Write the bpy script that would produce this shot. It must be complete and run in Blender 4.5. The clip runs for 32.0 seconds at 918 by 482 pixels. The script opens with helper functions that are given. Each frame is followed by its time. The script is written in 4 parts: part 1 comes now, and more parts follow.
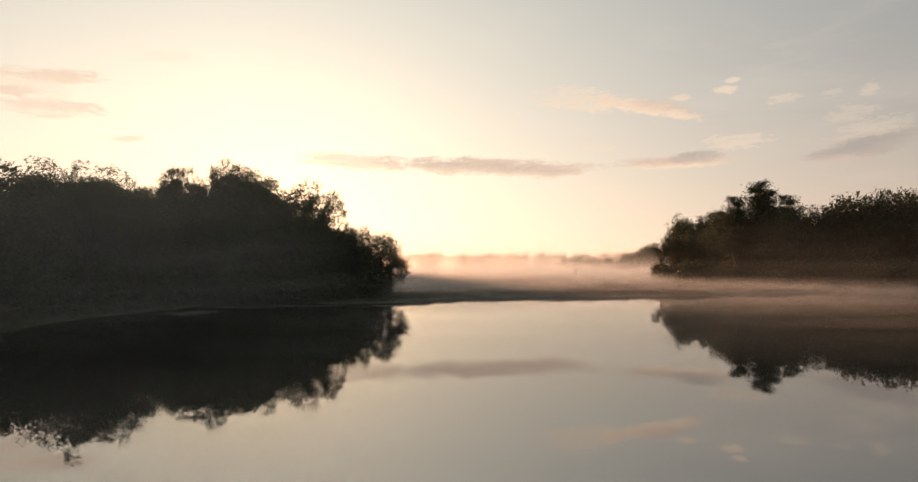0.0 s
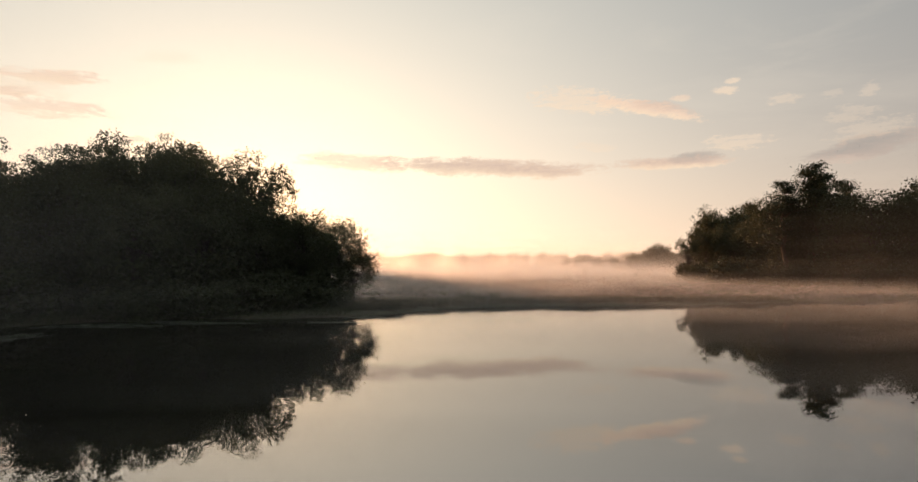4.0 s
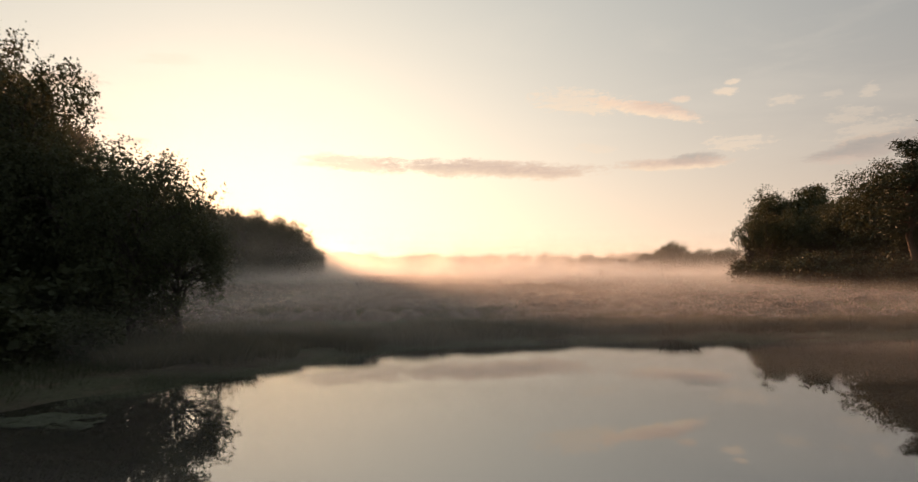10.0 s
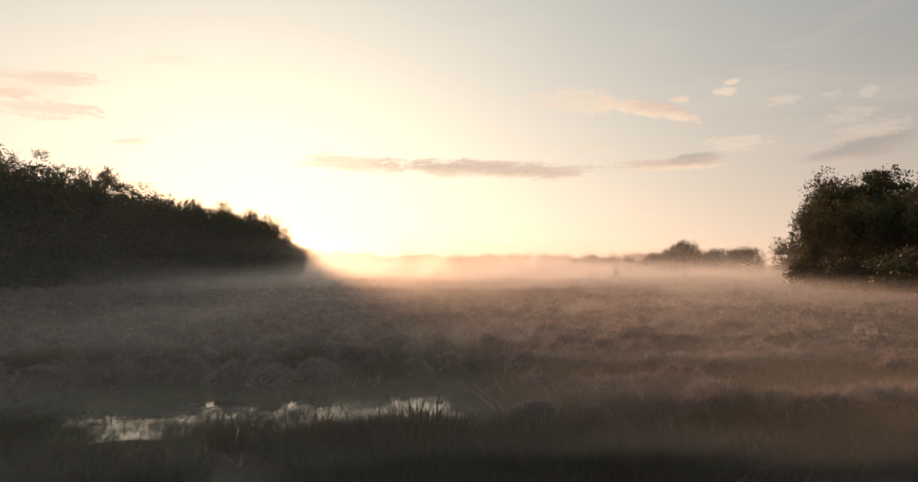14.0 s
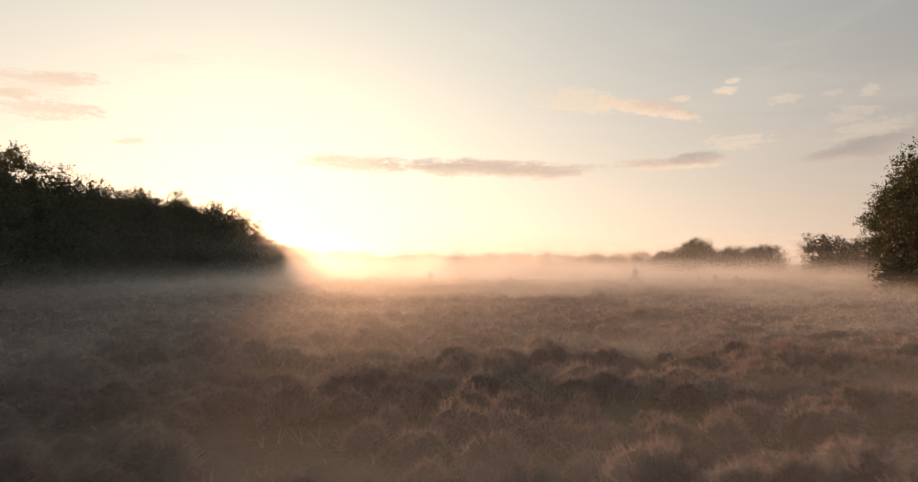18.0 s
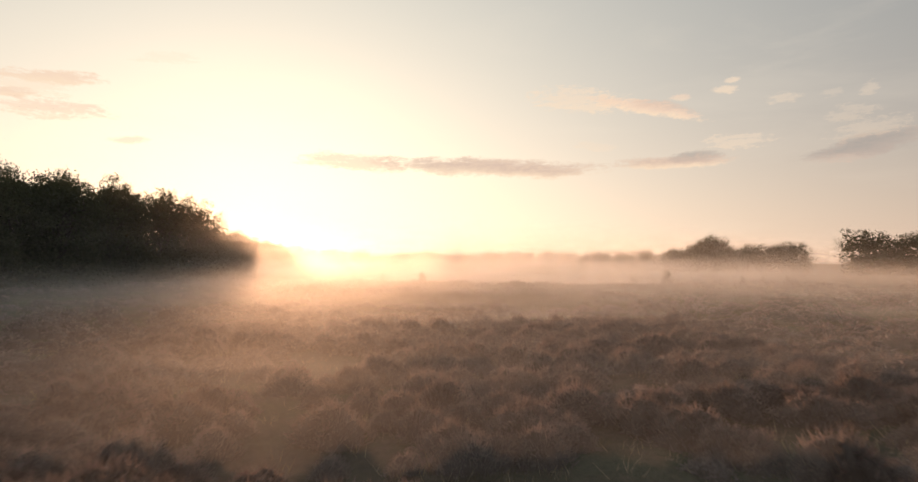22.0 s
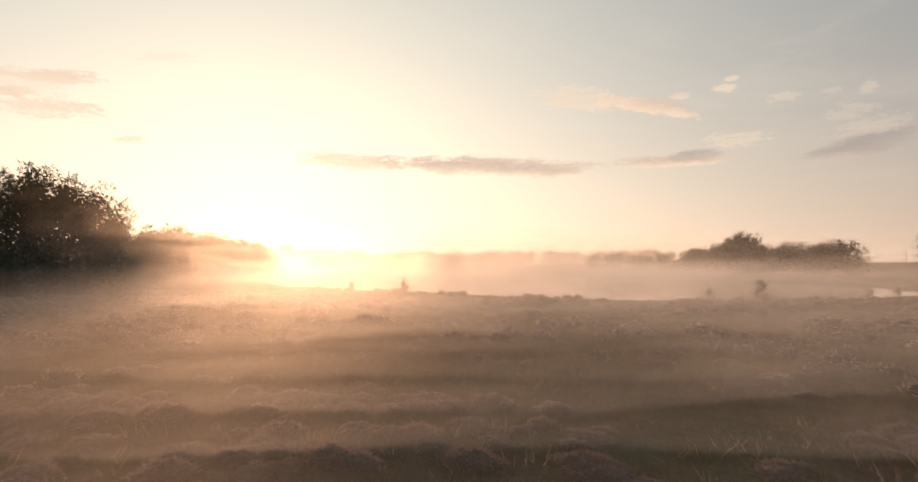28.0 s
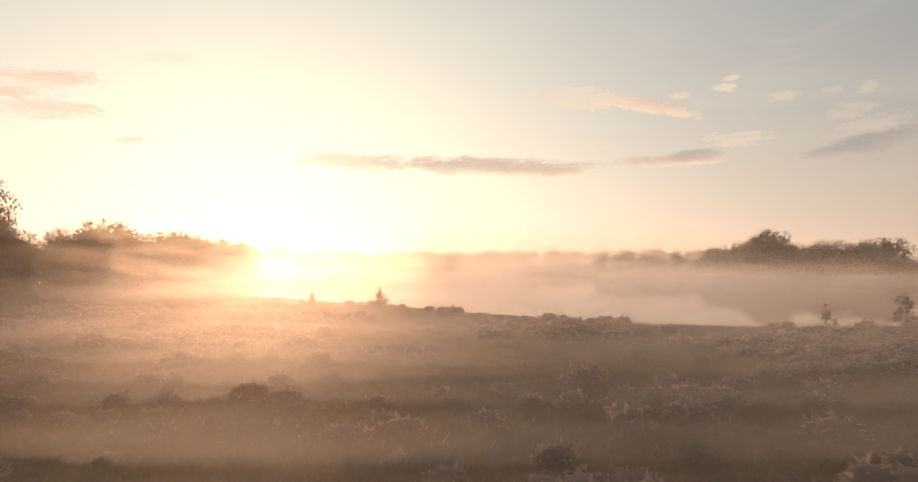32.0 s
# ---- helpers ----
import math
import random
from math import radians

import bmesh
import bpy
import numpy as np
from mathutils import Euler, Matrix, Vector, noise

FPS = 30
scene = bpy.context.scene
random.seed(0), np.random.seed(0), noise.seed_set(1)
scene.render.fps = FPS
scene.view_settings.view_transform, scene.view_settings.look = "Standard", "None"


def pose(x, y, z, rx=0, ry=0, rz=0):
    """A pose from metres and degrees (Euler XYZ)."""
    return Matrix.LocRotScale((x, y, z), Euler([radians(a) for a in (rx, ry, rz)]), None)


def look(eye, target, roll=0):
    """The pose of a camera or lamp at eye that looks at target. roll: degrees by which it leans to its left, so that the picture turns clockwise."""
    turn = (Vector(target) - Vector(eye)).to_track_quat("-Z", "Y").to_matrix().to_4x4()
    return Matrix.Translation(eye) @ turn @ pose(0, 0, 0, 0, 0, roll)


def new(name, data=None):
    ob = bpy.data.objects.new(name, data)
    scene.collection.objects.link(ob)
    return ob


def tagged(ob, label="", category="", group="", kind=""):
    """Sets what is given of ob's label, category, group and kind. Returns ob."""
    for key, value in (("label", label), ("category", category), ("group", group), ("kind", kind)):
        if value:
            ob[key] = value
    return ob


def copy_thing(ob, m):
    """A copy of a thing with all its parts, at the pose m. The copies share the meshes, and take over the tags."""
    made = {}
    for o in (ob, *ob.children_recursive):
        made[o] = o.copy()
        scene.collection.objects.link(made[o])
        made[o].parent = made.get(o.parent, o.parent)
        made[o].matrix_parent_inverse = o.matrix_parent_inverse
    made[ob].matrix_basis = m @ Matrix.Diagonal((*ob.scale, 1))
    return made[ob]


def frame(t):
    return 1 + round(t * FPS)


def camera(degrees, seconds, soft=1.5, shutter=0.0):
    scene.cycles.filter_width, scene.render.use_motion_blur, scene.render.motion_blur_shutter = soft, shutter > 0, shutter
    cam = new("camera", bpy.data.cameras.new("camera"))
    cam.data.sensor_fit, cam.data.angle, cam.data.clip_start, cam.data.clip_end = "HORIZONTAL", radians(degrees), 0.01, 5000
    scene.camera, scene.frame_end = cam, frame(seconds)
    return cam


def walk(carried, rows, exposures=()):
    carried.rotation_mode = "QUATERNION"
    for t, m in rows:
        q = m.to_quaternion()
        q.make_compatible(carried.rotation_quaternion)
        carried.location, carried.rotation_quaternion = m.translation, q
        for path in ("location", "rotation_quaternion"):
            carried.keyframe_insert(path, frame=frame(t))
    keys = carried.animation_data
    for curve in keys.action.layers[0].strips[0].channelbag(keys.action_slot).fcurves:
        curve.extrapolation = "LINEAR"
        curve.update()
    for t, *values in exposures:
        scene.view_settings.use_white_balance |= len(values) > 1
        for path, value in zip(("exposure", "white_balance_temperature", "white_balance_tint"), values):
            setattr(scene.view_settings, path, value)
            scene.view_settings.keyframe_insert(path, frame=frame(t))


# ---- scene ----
cam = camera(73.7, 32.0, shutter=0.5)
walk(cam, [
    (0.0, pose(0.00, 0.00, 3.30, 92.41, -0.00, 0.00)),
    (2.0, pose(0.48, 8.89, 3.22, 92.43, 0.00, 0.00)),
    (4.0, pose(1.06, 17.78, 3.08, 92.47, 0.00, -0.00)),
    (6.0, pose(1.73, 26.67, 2.90, 92.53, 0.01, -0.01)),
    (8.0, pose(2.38, 35.65, 2.78, 92.56, 0.06, 0.02)),
    (10.0, pose(2.92, 44.38, 2.74, 92.59, 0.08, 0.03)),
    (12.0, pose(3.34, 52.80, 2.78, 92.61, 0.07, 0.02)),
    (14.0, pose(3.78, 60.99, 2.85, 92.59, 0.06, -0.03)),
    (16.0, pose(4.31, 69.17, 2.92, 92.56, 0.08, -0.02)),
    (18.0, pose(4.89, 77.44, 2.95, 92.54, 0.13, 0.05)),
    (20.0, pose(5.23, 85.95, 2.97, 92.51, 0.11, 0.06)),
    (22.0, pose(5.43, 94.76, 3.18, 92.45, 0.12, 0.02)),
    (24.0, pose(5.55, 103.83, 3.56, 92.36, 0.15, -0.04)),
    (26.0, pose(5.73, 112.91, 3.79, 92.35, 0.16, -0.03)),
    (28.0, pose(5.98, 122.10, 4.02, 92.34, 0.18, -0.03)),
    (30.0, pose(6.29, 131.51, 4.30, 92.33, 0.23, -0.04)),
    (32.0, pose(6.61, 141.18, 4.63, 92.34, 0.30, 0.01)),
], exposures=[(0.0, 0.0, 6680, 11), (32.0, 0.0, 6680, 11)])

# ---- light: low sun behind the trees, hazy dawn sky ----
SUN_AZ, SUN_EL = radians(-17.9), radians(3.6)
SUN_DIR = Vector((math.sin(SUN_AZ) * math.cos(SUN_EL), math.cos(SUN_AZ) * math.cos(SUN_EL), math.sin(SUN_EL)))
sun = new("sun", bpy.data.lights.new("sun", "SUN"))
sun.data.energy, sun.data.angle, sun.data.color = 5.0, radians(2.2), (1.0, 0.52, 0.28)
sun.matrix_world = look((0, 0, 60), Vector((0, 0, 60)) - SUN_DIR)


class Nodes:
    """Short hand for building a node tree."""

    def __init__(self, tree):
        self.tree = tree
        tree.nodes.clear()

    def add(self, kind, **values):
        node = self.tree.nodes.new(kind)
        for key, value in values.items():
            if key in ("operation", "blend_type", "sky_type", "sun_disc", "sun_elevation", "sun_rotation", "data_type", "noise_dimensions",
                       "use_clamp", "interpolation_type", "feature", "altitude", "air_density", "dust_density", "ozone_density"):
                if key == "operation":
                    node.operation = value
                elif key == "blend_type":
                    node.blend_type = value
                elif key == "sky_type":
                    node.sky_type = value
                elif key == "sun_disc":
                    node.sun_disc = value
                elif key == "sun_elevation":
                    node.sun_elevation = value
                elif key == "sun_rotation":
                    node.sun_rotation = value
                elif key == "data_type":
                    node.data_type = value
                elif key == "noise_dimensions":
                    node.noise_dimensions = value
                elif key == "use_clamp":
                    node.use_clamp = value
                elif key == "interpolation_type":
                    node.interpolation_type = value
                elif key == "feature":
                    node.feature = value
                elif key == "dust_density":
                    node.dust_density = value
            else:
                name = key.replace("_", " ")
                socket = node.inputs[int(key[1:])] if key[0] == "i" and key[1:].isdigit() else node.inputs[name]
                self.put(socket, value)
        return node

    def put(self, socket, value):
        if isinstance(value, bpy.types.NodeSocket):
            self.tree.links.new(value, socket)
        elif isinstance(value, bpy.types.Node):
            self.tree.links.new(value.outputs[0], socket)
        else:
            socket.default_value = value

    def math(self, operation, a, b=0.0, c=0.0, clamp=False):
        return self.add("ShaderNodeMath", operation=operation, use_clamp=clamp, i0=a, i1=b, i2=c).outputs[0]

    def ramp(self, x, lo, hi, to_lo=0.0, to_hi=1.0):
        return self.add("ShaderNodeMapRange", interpolation_type="SMOOTHSTEP", i0=x, i1=lo, i2=hi, i3=to_lo, i4=to_hi).outputs[0]

    def mix(self, fac, a, b, blend="MIX"):
        node = self.tree.nodes.new("ShaderNodeMix")
        node.data_type, node.blend_type = "RGBA", blend
        self.put(node.inputs[0], fac)
        self.put(node.inputs[6], a)
        self.put(node.inputs[7], b)
        return node.outputs[2]

    def noise(self, vector, scale, detail=4.0, rough=0.55, distort=0.0):
        return self.add("ShaderNodeTexNoise", Vector=vector, Scale=scale, Detail=detail, Roughness=rough, Distortion=distort).outputs[0]

    def scaled(self, vector, sx, sy, sz):
        return self.add("ShaderNodeVectorMath", operation="MULTIPLY", i0=vector, i1=(sx, sy, sz)).outputs[0]


def rgb(r, g, b):
    return (r, g, b, 1.0)


def build_sky():
    world = bpy.data.worlds.new("dawn_sky")
    scene.world = world
    world.use_nodes = True
    n = Nodes(world.node_tree)
    way = n.add("ShaderNodeTexCoord").outputs["Generated"]
    xyz = n.add("ShaderNodeSeparateXYZ", Vector=way)
    az = n.math("MULTIPLY", n.math("ARCTAN2", xyz.outputs[0], xyz.outputs[1]), 57.2958)
    el = n.math("MULTIPLY", n.math("ARCSINE", xyz.outputs[2]), 57.2958)
    dot = n.add("ShaderNodeVectorMath", operation="DOT_PRODUCT", i0=way, i1=tuple(SUN_DIR)).outputs["Value"]
    off = n.math("MULTIPLY", n.math("ARCCOSINE", n.math("MINIMUM", dot, 0.99999)), 57.2958)
    up = n.math("MAXIMUM", el, 0.0)
    nishita = n.add("ShaderNodeTexSky", sky_type="NISHITA", sun_disc=False, sun_elevation=SUN_EL, sun_rotation=SUN_AZ, dust_density=3.0)
    # clear upper air, warm haze low down, and the aureole that mist spreads round the sun
    low = n.math("POWER", 2.718, n.math("MULTIPLY", up, -1 / 9.0))
    glow = n.math("POWER", 2.718, n.math("MULTIPLY", n.math("POWER", n.math("MULTIPLY", off, 1 / 38.0), 1.6), -1.0))
    side = n.math("POWER", 2.718, n.math("MULTIPLY", n.math("POWER", n.math("MULTIPLY", off, 1 / 85.0), 2.0), -1.0))
    base = n.mix(1.0, n.mix(side, rgb(*[c * 0.5 for c in ZENITH]), rgb(*ZENITH)),
                 n.mix(n.math("MULTIPLY", glow, n.math("SUBTRACT", 1.0, n.math("MULTIPLY", up, 0.010))), rgb(0, 0, 0), rgb(*AUREOLE)), "ADD")
    base = n.mix(1.0, base, n.mix(n.math("MULTIPLY", low, side), rgb(0, 0, 0), rgb(*HORIZON)), "ADD")
    base = n.mix(1.0, base, n.mix(0.02, rgb(0, 0, 0), nishita.outputs[0]), "ADD")
    # clouds: azimuth, elevation, half width, half height, lean, density, colour
    plane = n.add("ShaderNodeCombineXYZ", X=az, Y=el, Z=0.0).outputs[0]
    warp = n.add("ShaderNodeSeparateColor", Color=n.add("ShaderNodeTexNoise", Vector=n.scaled(plane, 0.28, 0.7, 1), Scale=1.0, Detail=5.0, Roughness=0.6).outputs[1])
    streak = n.noise(n.scaled(plane, 0.35, 2.4, 1), 1.0, 6.0, 0.62, 0.5)
    puff = n.noise(n.scaled(plane, 1.6, 3.2, 1), 1.0, 6.0, 0.65, 0.4)
    # a thin veil of high cirrus, hardly denser than the air round it
    veil = n.noise(n.scaled(plane, 0.05, 0.22, 1), 1.0, 5.0, 0.6, 0.6)
    sky = n.mix(n.ramp(veil, 0.46, 0.72, 0.0, 0.10), base, rgb(0.98, 0.86, 0.70))
    for a0, e0, ha, he, lean, dens, ragged, tint, under in CLOUDS:
        he, dens = he * 1.5, min(dens * 1.12, 0.96)
        da = n.math("SUBTRACT", n.math("ADD", az, n.math("MULTIPLY", n.math("SUBTRACT", warp.outputs[0], 0.5), min(ha * 0.35, 2.0))), a0)
        de = n.math("SUBTRACT", n.math("SUBTRACT", el, e0), n.math("MULTIPLY", da, lean))
        de = n.math("ADD", de, n.math("MULTIPLY", n.math("SUBTRACT", warp.outputs[1], 0.5), min(he * 1.8, 1.2)))
        r2 = n.math("ADD", n.math("POWER", n.math("ABSOLUTE", n.math("MULTIPLY", da, 1 / ha)), 2.0),
                    n.math("POWER", n.math("ABSOLUTE", n.math("MULTIPLY", de, 1 / he)), 2.0))
        holes = n.math("ADD", n.math("MULTIPLY", n.math("SUBTRACT", streak, 0.5), 2.4 * ragged), n.math("MULTIPLY", n.math("SUBTRACT", puff, 0.5), 1.7 * ragged + 0.5))
        body = n.math("ADD", n.math("SUBTRACT", 1.0, r2), n.math("MULTIPLY", holes, n.ramp(r2, 2.4, 1.0)))
        tone = n.mix(n.ramp(n.math("MULTIPLY", de, 1 / he), -0.9, 0.3), rgb(*under), rgb(*tint))
        tone = n.mix(n.ramp(puff, 0.35, 0.68, 0.0, 0.35), tone, rgb(*under))
        sky = n.mix(n.ramp(body, 0.0, 0.9, 0.0, dens), sky, tone)
    back = n.add("ShaderNodeBackground", Color=sky, Strength=1.0)
    out = n.add("ShaderNodeOutputWorld")
    n.put(out.inputs[0], back)


ZENITH, HORIZON, AUREOLE = (0.268, 0.312, 0.345), (0.66, 0.300, 0.085), (0.79, 0.715, 0.530)
PINK, PEACH, ROSE, MAUVE, GREY = (0.92, 0.74, 0.57), (0.99, 0.77, 0.56), (0.89, 0.67, 0.52), (0.69, 0.525, 0.43), (0.43, 0.39, 0.355)
CLOUDS = [
    (-9.8, 9.61, 5.8, 0.63, -0.053, 0.62, 0.6, ROSE, PEACH),
    (2.6, 9.26, 12.0, 0.66, -0.034, 0.86, 0.5, MAUVE, PEACH),
    (6.4, 8.85, 6.4, 0.48, -0.041, 0.70, 0.5, MAUVE, PEACH),
    (19.2, 9.15, 5.9, 0.44, 0.010, 0.86, 0.5, MAUVE, PEACH),
    (21.2, 9.55, 2.6, 0.38, 0.028, 0.60, 0.5, GREY, MAUVE),
    (11.3, 15.04, 5.2, 0.82, -0.083, 0.50, 1.3, PINK, PEACH),
    (17.1, 14.01, 5.4, 0.50, -0.246, 0.80, 0.7, ROSE, PEACH),
    (18.6, 13.99, 3.2, 0.38, -0.201, 0.55, 0.6, MAUVE, ROSE),
    (23.7, 15.04, 1.3, 0.31, -0.069, 0.55, 0.7, PINK, PEACH),
    (24.3, 15.69, 0.8, 0.19, 0.054, 0.55, 0.7, PINK, PEACH),
    (20.0, 14.65, 1.1, 0.25, 0.037, 0.55, 0.7, ROSE, PEACH),
    (33.7, 9.39, 5.0, 0.69, 0.141, 1.0, 0.5, GREY, MAUVE),
    (34.7, 9.34, 3.1, 0.57, 0.063, 0.50, 0.5, GREY, GREY),
    (34.3, 10.72, 3.1, 0.57, 0.113, 0.20, 1.3, PINK, PEACH),
    (-34.3, 14.66, 4.9, 0.38, 0.078, 0.75, 0.9, ROSE, PEACH),
    (-35.5, 13.89, 3.5, 0.76, 0.097, 0.35, 1.4, PINK, PEACH),
    (-36.6, 13.12, 2.2, 0.31, 0.143, 0.70, 0.7, ROSE, PEACH),
    (-33.9, 12.32, 4.5, 0.57, 0.052, 0.60, 1.2, ROSE, PEACH),
    (28.2, 13.75, 1.6, 0.31, 0.005, 0.28, 1.0, PINK, PEACH),
    (34.2, 13.76, 0.8, 0.38, 0.170, 0.22, 1.0, PINK, PEACH),
    (24.6, 10.62, 3.1, 0.50, 0.006, 0.35, 1.4, PINK, PEACH),
    (31.6, 13.78, 0.9, 0.25, 0.053, 0.15, 1.2, PINK, PEACH),
    (-28.5, 10.45, 1.7, 0.25, 0.049, 0.50, 0.9, ROSE, PEACH),
    (32.9, 12.13, 2.0, 0.44, 0.020, 0.18, 1.3, PINK, PEACH),
    (12.8, 10.91, 2.3, 0.31, -0.092, 0.25, 1.3, PINK, PEACH),
    (-26.0, 17.32, 3.0, 0.38, 0.087, 0.20, 1.3, PINK, PEACH),
    (-52.0, 23.0, 14.0, 2.0, 0.05, 0.6, 1.0, PINK, PEACH), (62.0, 14.0, 14.0, 2.0, 0.05, 0.7, 0.8, GREY, MAUVE),
    (10.0, 36.0, 22.0, 2.5, 0.03, 0.4, 1.2, PINK, PEACH), (-100.0, 18.0, 25.0, 3.0, 0.02, 0.5, 1.0, GREY, MAUVE), (130.0, 25.0, 30.0, 3.0, 0.02, 0.5, 1.0, GREY, MAUVE),
]
build_sky()


# ---- materials ----
def material(name):
    mat = bpy.data.materials.new(name)
    mat.use_nodes = True
    n = Nodes(mat.node_tree)
    out = n.add("ShaderNodeOutputMaterial")
    place = n.add("ShaderNodeNewGeometry").outputs["Position"]
    return mat, n, out, place


def leafy(name, dark, light, glow, through_light=0.3, rough=0.6, patches=0.35, contrast=0.5):
    """Foliage: each leaf its own shade, lets some light through."""
    mat, n, out, place = material(name)
    island = n.add("ShaderNodeNewGeometry").outputs["Random Per Island"]
    patch = n.ramp(n.noise(place, patches, 3.0), 0.5 - 0.25 / (contrast * 2), 0.5 + 0.25 / (contrast * 2))
    tone = n.math("ADD", n.math("MULTIPLY", island, 1.1 - contrast), n.math("MULTIPLY", patch, contrast), clamp=True)
    colour = n.mix(tone, rgb(*dark), rgb(*light))
    skin = n.add("ShaderNodeBsdfPrincipled", Base_Color=colour, Roughness=rough, Specular_IOR_Level=0.25)
    veil = n.add("ShaderNodeBsdfTranslucent", Color=n.mix(tone, rgb(*[c * 0.7 for c in glow]), rgb(*glow)))
    both = n.add("ShaderNodeMixShader", i0=through_light, i1=skin.outputs[0], i2=veil.outputs[0])
    n.put(out.inputs[0], both)
    return mat


def bark_mat(name, dark, light):
    mat, n, out, place = material(name)
    ridges = n.noise(n.scaled(place, 9, 9, 1.6), 1.0, 6.0, 0.7)
    moss = n.noise(place, 0.8, 3.0)
    colour = n.mix(n.math("MULTIPLY", ridges, n.math("ADD", moss, 0.4)), rgb(*dark), rgb(*light))
    bump = n.add("ShaderNodeBump", Strength=0.8, Distance=0.03, Height=ridges)
    skin = n.add("ShaderNodeBsdfPrincipled", Base_Color=colour, Roughness=0.9, Normal=bump.outputs[0])
    n.put(out.inputs[0], skin)
    return mat


OAK_LEAF = leafy("oak_leaf", (0.036, 0.046, 0.024), (0.090, 0.104, 0.052), (0.115, 0.105, 0.040), 0.24)
PINE_LEAF = leafy("pine_needle", (0.022, 0.032, 0.018), (0.055, 0.072, 0.034), (0.07, 0.07, 0.03), 0.15)
BIRCH_LEAF = leafy("birch_leaf", (0.050, 0.052, 0.020), (0.115, 0.110, 0.042), (0.14, 0.125, 0.05))
BUSH_LEAF = leafy("bush_leaf", (0.034, 0.042, 0.021), (0.078, 0.090, 0.044), (0.10, 0.095, 0.04), 0.22)
RUSH_BLADE = leafy("rush_blade", (0.030, 0.036, 0.022), (0.130, 0.122, 0.076), (0.17, 0.14, 0.085), 0.22)
HEATHER = leafy("heather_sprig", (0.085, 0.066, 0.060), (0.290, 0.220, 0.205), (0.41, 0.325, 0.305), 0.48, 0.6, 1.0, 0.75)
REED_GRASS = leafy("reed_grass", (0.056, 0.049, 0.033), (0.160, 0.134, 0.090), (0.24, 0.185, 0.12), 0.4)
DRY_GRASS = leafy("dry_grass", (0.20, 0.16, 0.10), (0.48, 0.40, 0.28), (0.55, 0.43, 0.28), 0.55)
STEMS = bark_mat("heather_stem", (0.065, 0.052, 0.044), (0.165, 0.128, 0.108))
GREEN_GRASS = leafy("moor_grass", (0.052, 0.060, 0.033), (0.145, 0.145, 0.080), (0.22, 0.18, 0.10), 0.35, 0.6, 0.5, 0.7)
OAK_BARK = bark_mat("oak_bark", (0.030, 0.024, 0.018), (0.11, 0.09, 0.07))
PINE_BARK = bark_mat("pine_bark", (0.045, 0.028, 0.018), (0.17, 0.10, 0.06))
BIRCH_BARK = bark_mat("birch_bark", (0.06, 0.05, 0.045), (0.42, 0.39, 0.35))


def make_ground_mat():
    mat, n, out, place = material("heath_soil")
    broad = n.noise(n.scaled(place, 0.10, 0.16, 0.1), 1.0, 5.0, 0.6, 0.5)
    mid = n.noise(place, 0.9, 6.0, 0.65)
    fine = n.noise(place, 9.0, 5.0, 0.7)
    colour = n.mix(n.ramp(broad, 0.42, 0.60), rgb(0.088, 0.067, 0.050), rgb(0.092, 0.100, 0.060))
    colour = n.mix(n.ramp(mid, 0.48, 0.70), colour, rgb(0.135, 0.110, 0.078))
    colour = n.mix(n.ramp(fine, 0.42, 0.75, 0.0, 0.75), colour, rgb(0.030, 0.024, 0.018))
    height = n.math("ADD", n.math("MULTIPLY", mid, 0.6), n.math("MULTIPLY", fine, 0.4))
    bump = n.add("ShaderNodeBump", Strength=1.0, Distance=0.18, Height=height)
    skin = n.add("ShaderNodeBsdfPrincipled", Base_Color=colour, Roughness=0.95, Specular_IOR_Level=0.1, Normal=bump.outputs[0])
    n.put(out.inputs[0], skin)
    return mat


def make_water_mat():
    mat, n, out, place = material("still_water")
    swell = n.noise(n.scaled(place, 0.25, 0.5, 1), 1.0, 2.0)
    ripple = n.noise(n.scaled(place, 1.2, 2.6, 1), 1.0, 3.0)
    bump = n.add("ShaderNodeBump", Strength=0.0016, Distance=0.5, Height=n.math("ADD", swell, n.math("MULTIPLY", ripple, 0.15)))
    fres = n.add("ShaderNodeFresnel", IOR=4.8, Normal=bump.outputs[0])
    gloss = n.add("ShaderNodeBsdfGlossy", Color=rgb(0.96, 0.96, 0.96), Roughness=0.003, Normal=bump.outputs[0])
    peat = n.add("ShaderNodeBsdfDiffuse", Color=rgb(0.010, 0.010, 0.007))
    both = n.add("ShaderNodeMixShader", i0=fres.outputs[0], i1=peat.outputs[0], i2=gloss.outputs[0])
    n.put(out.inputs[0], both)
    return mat


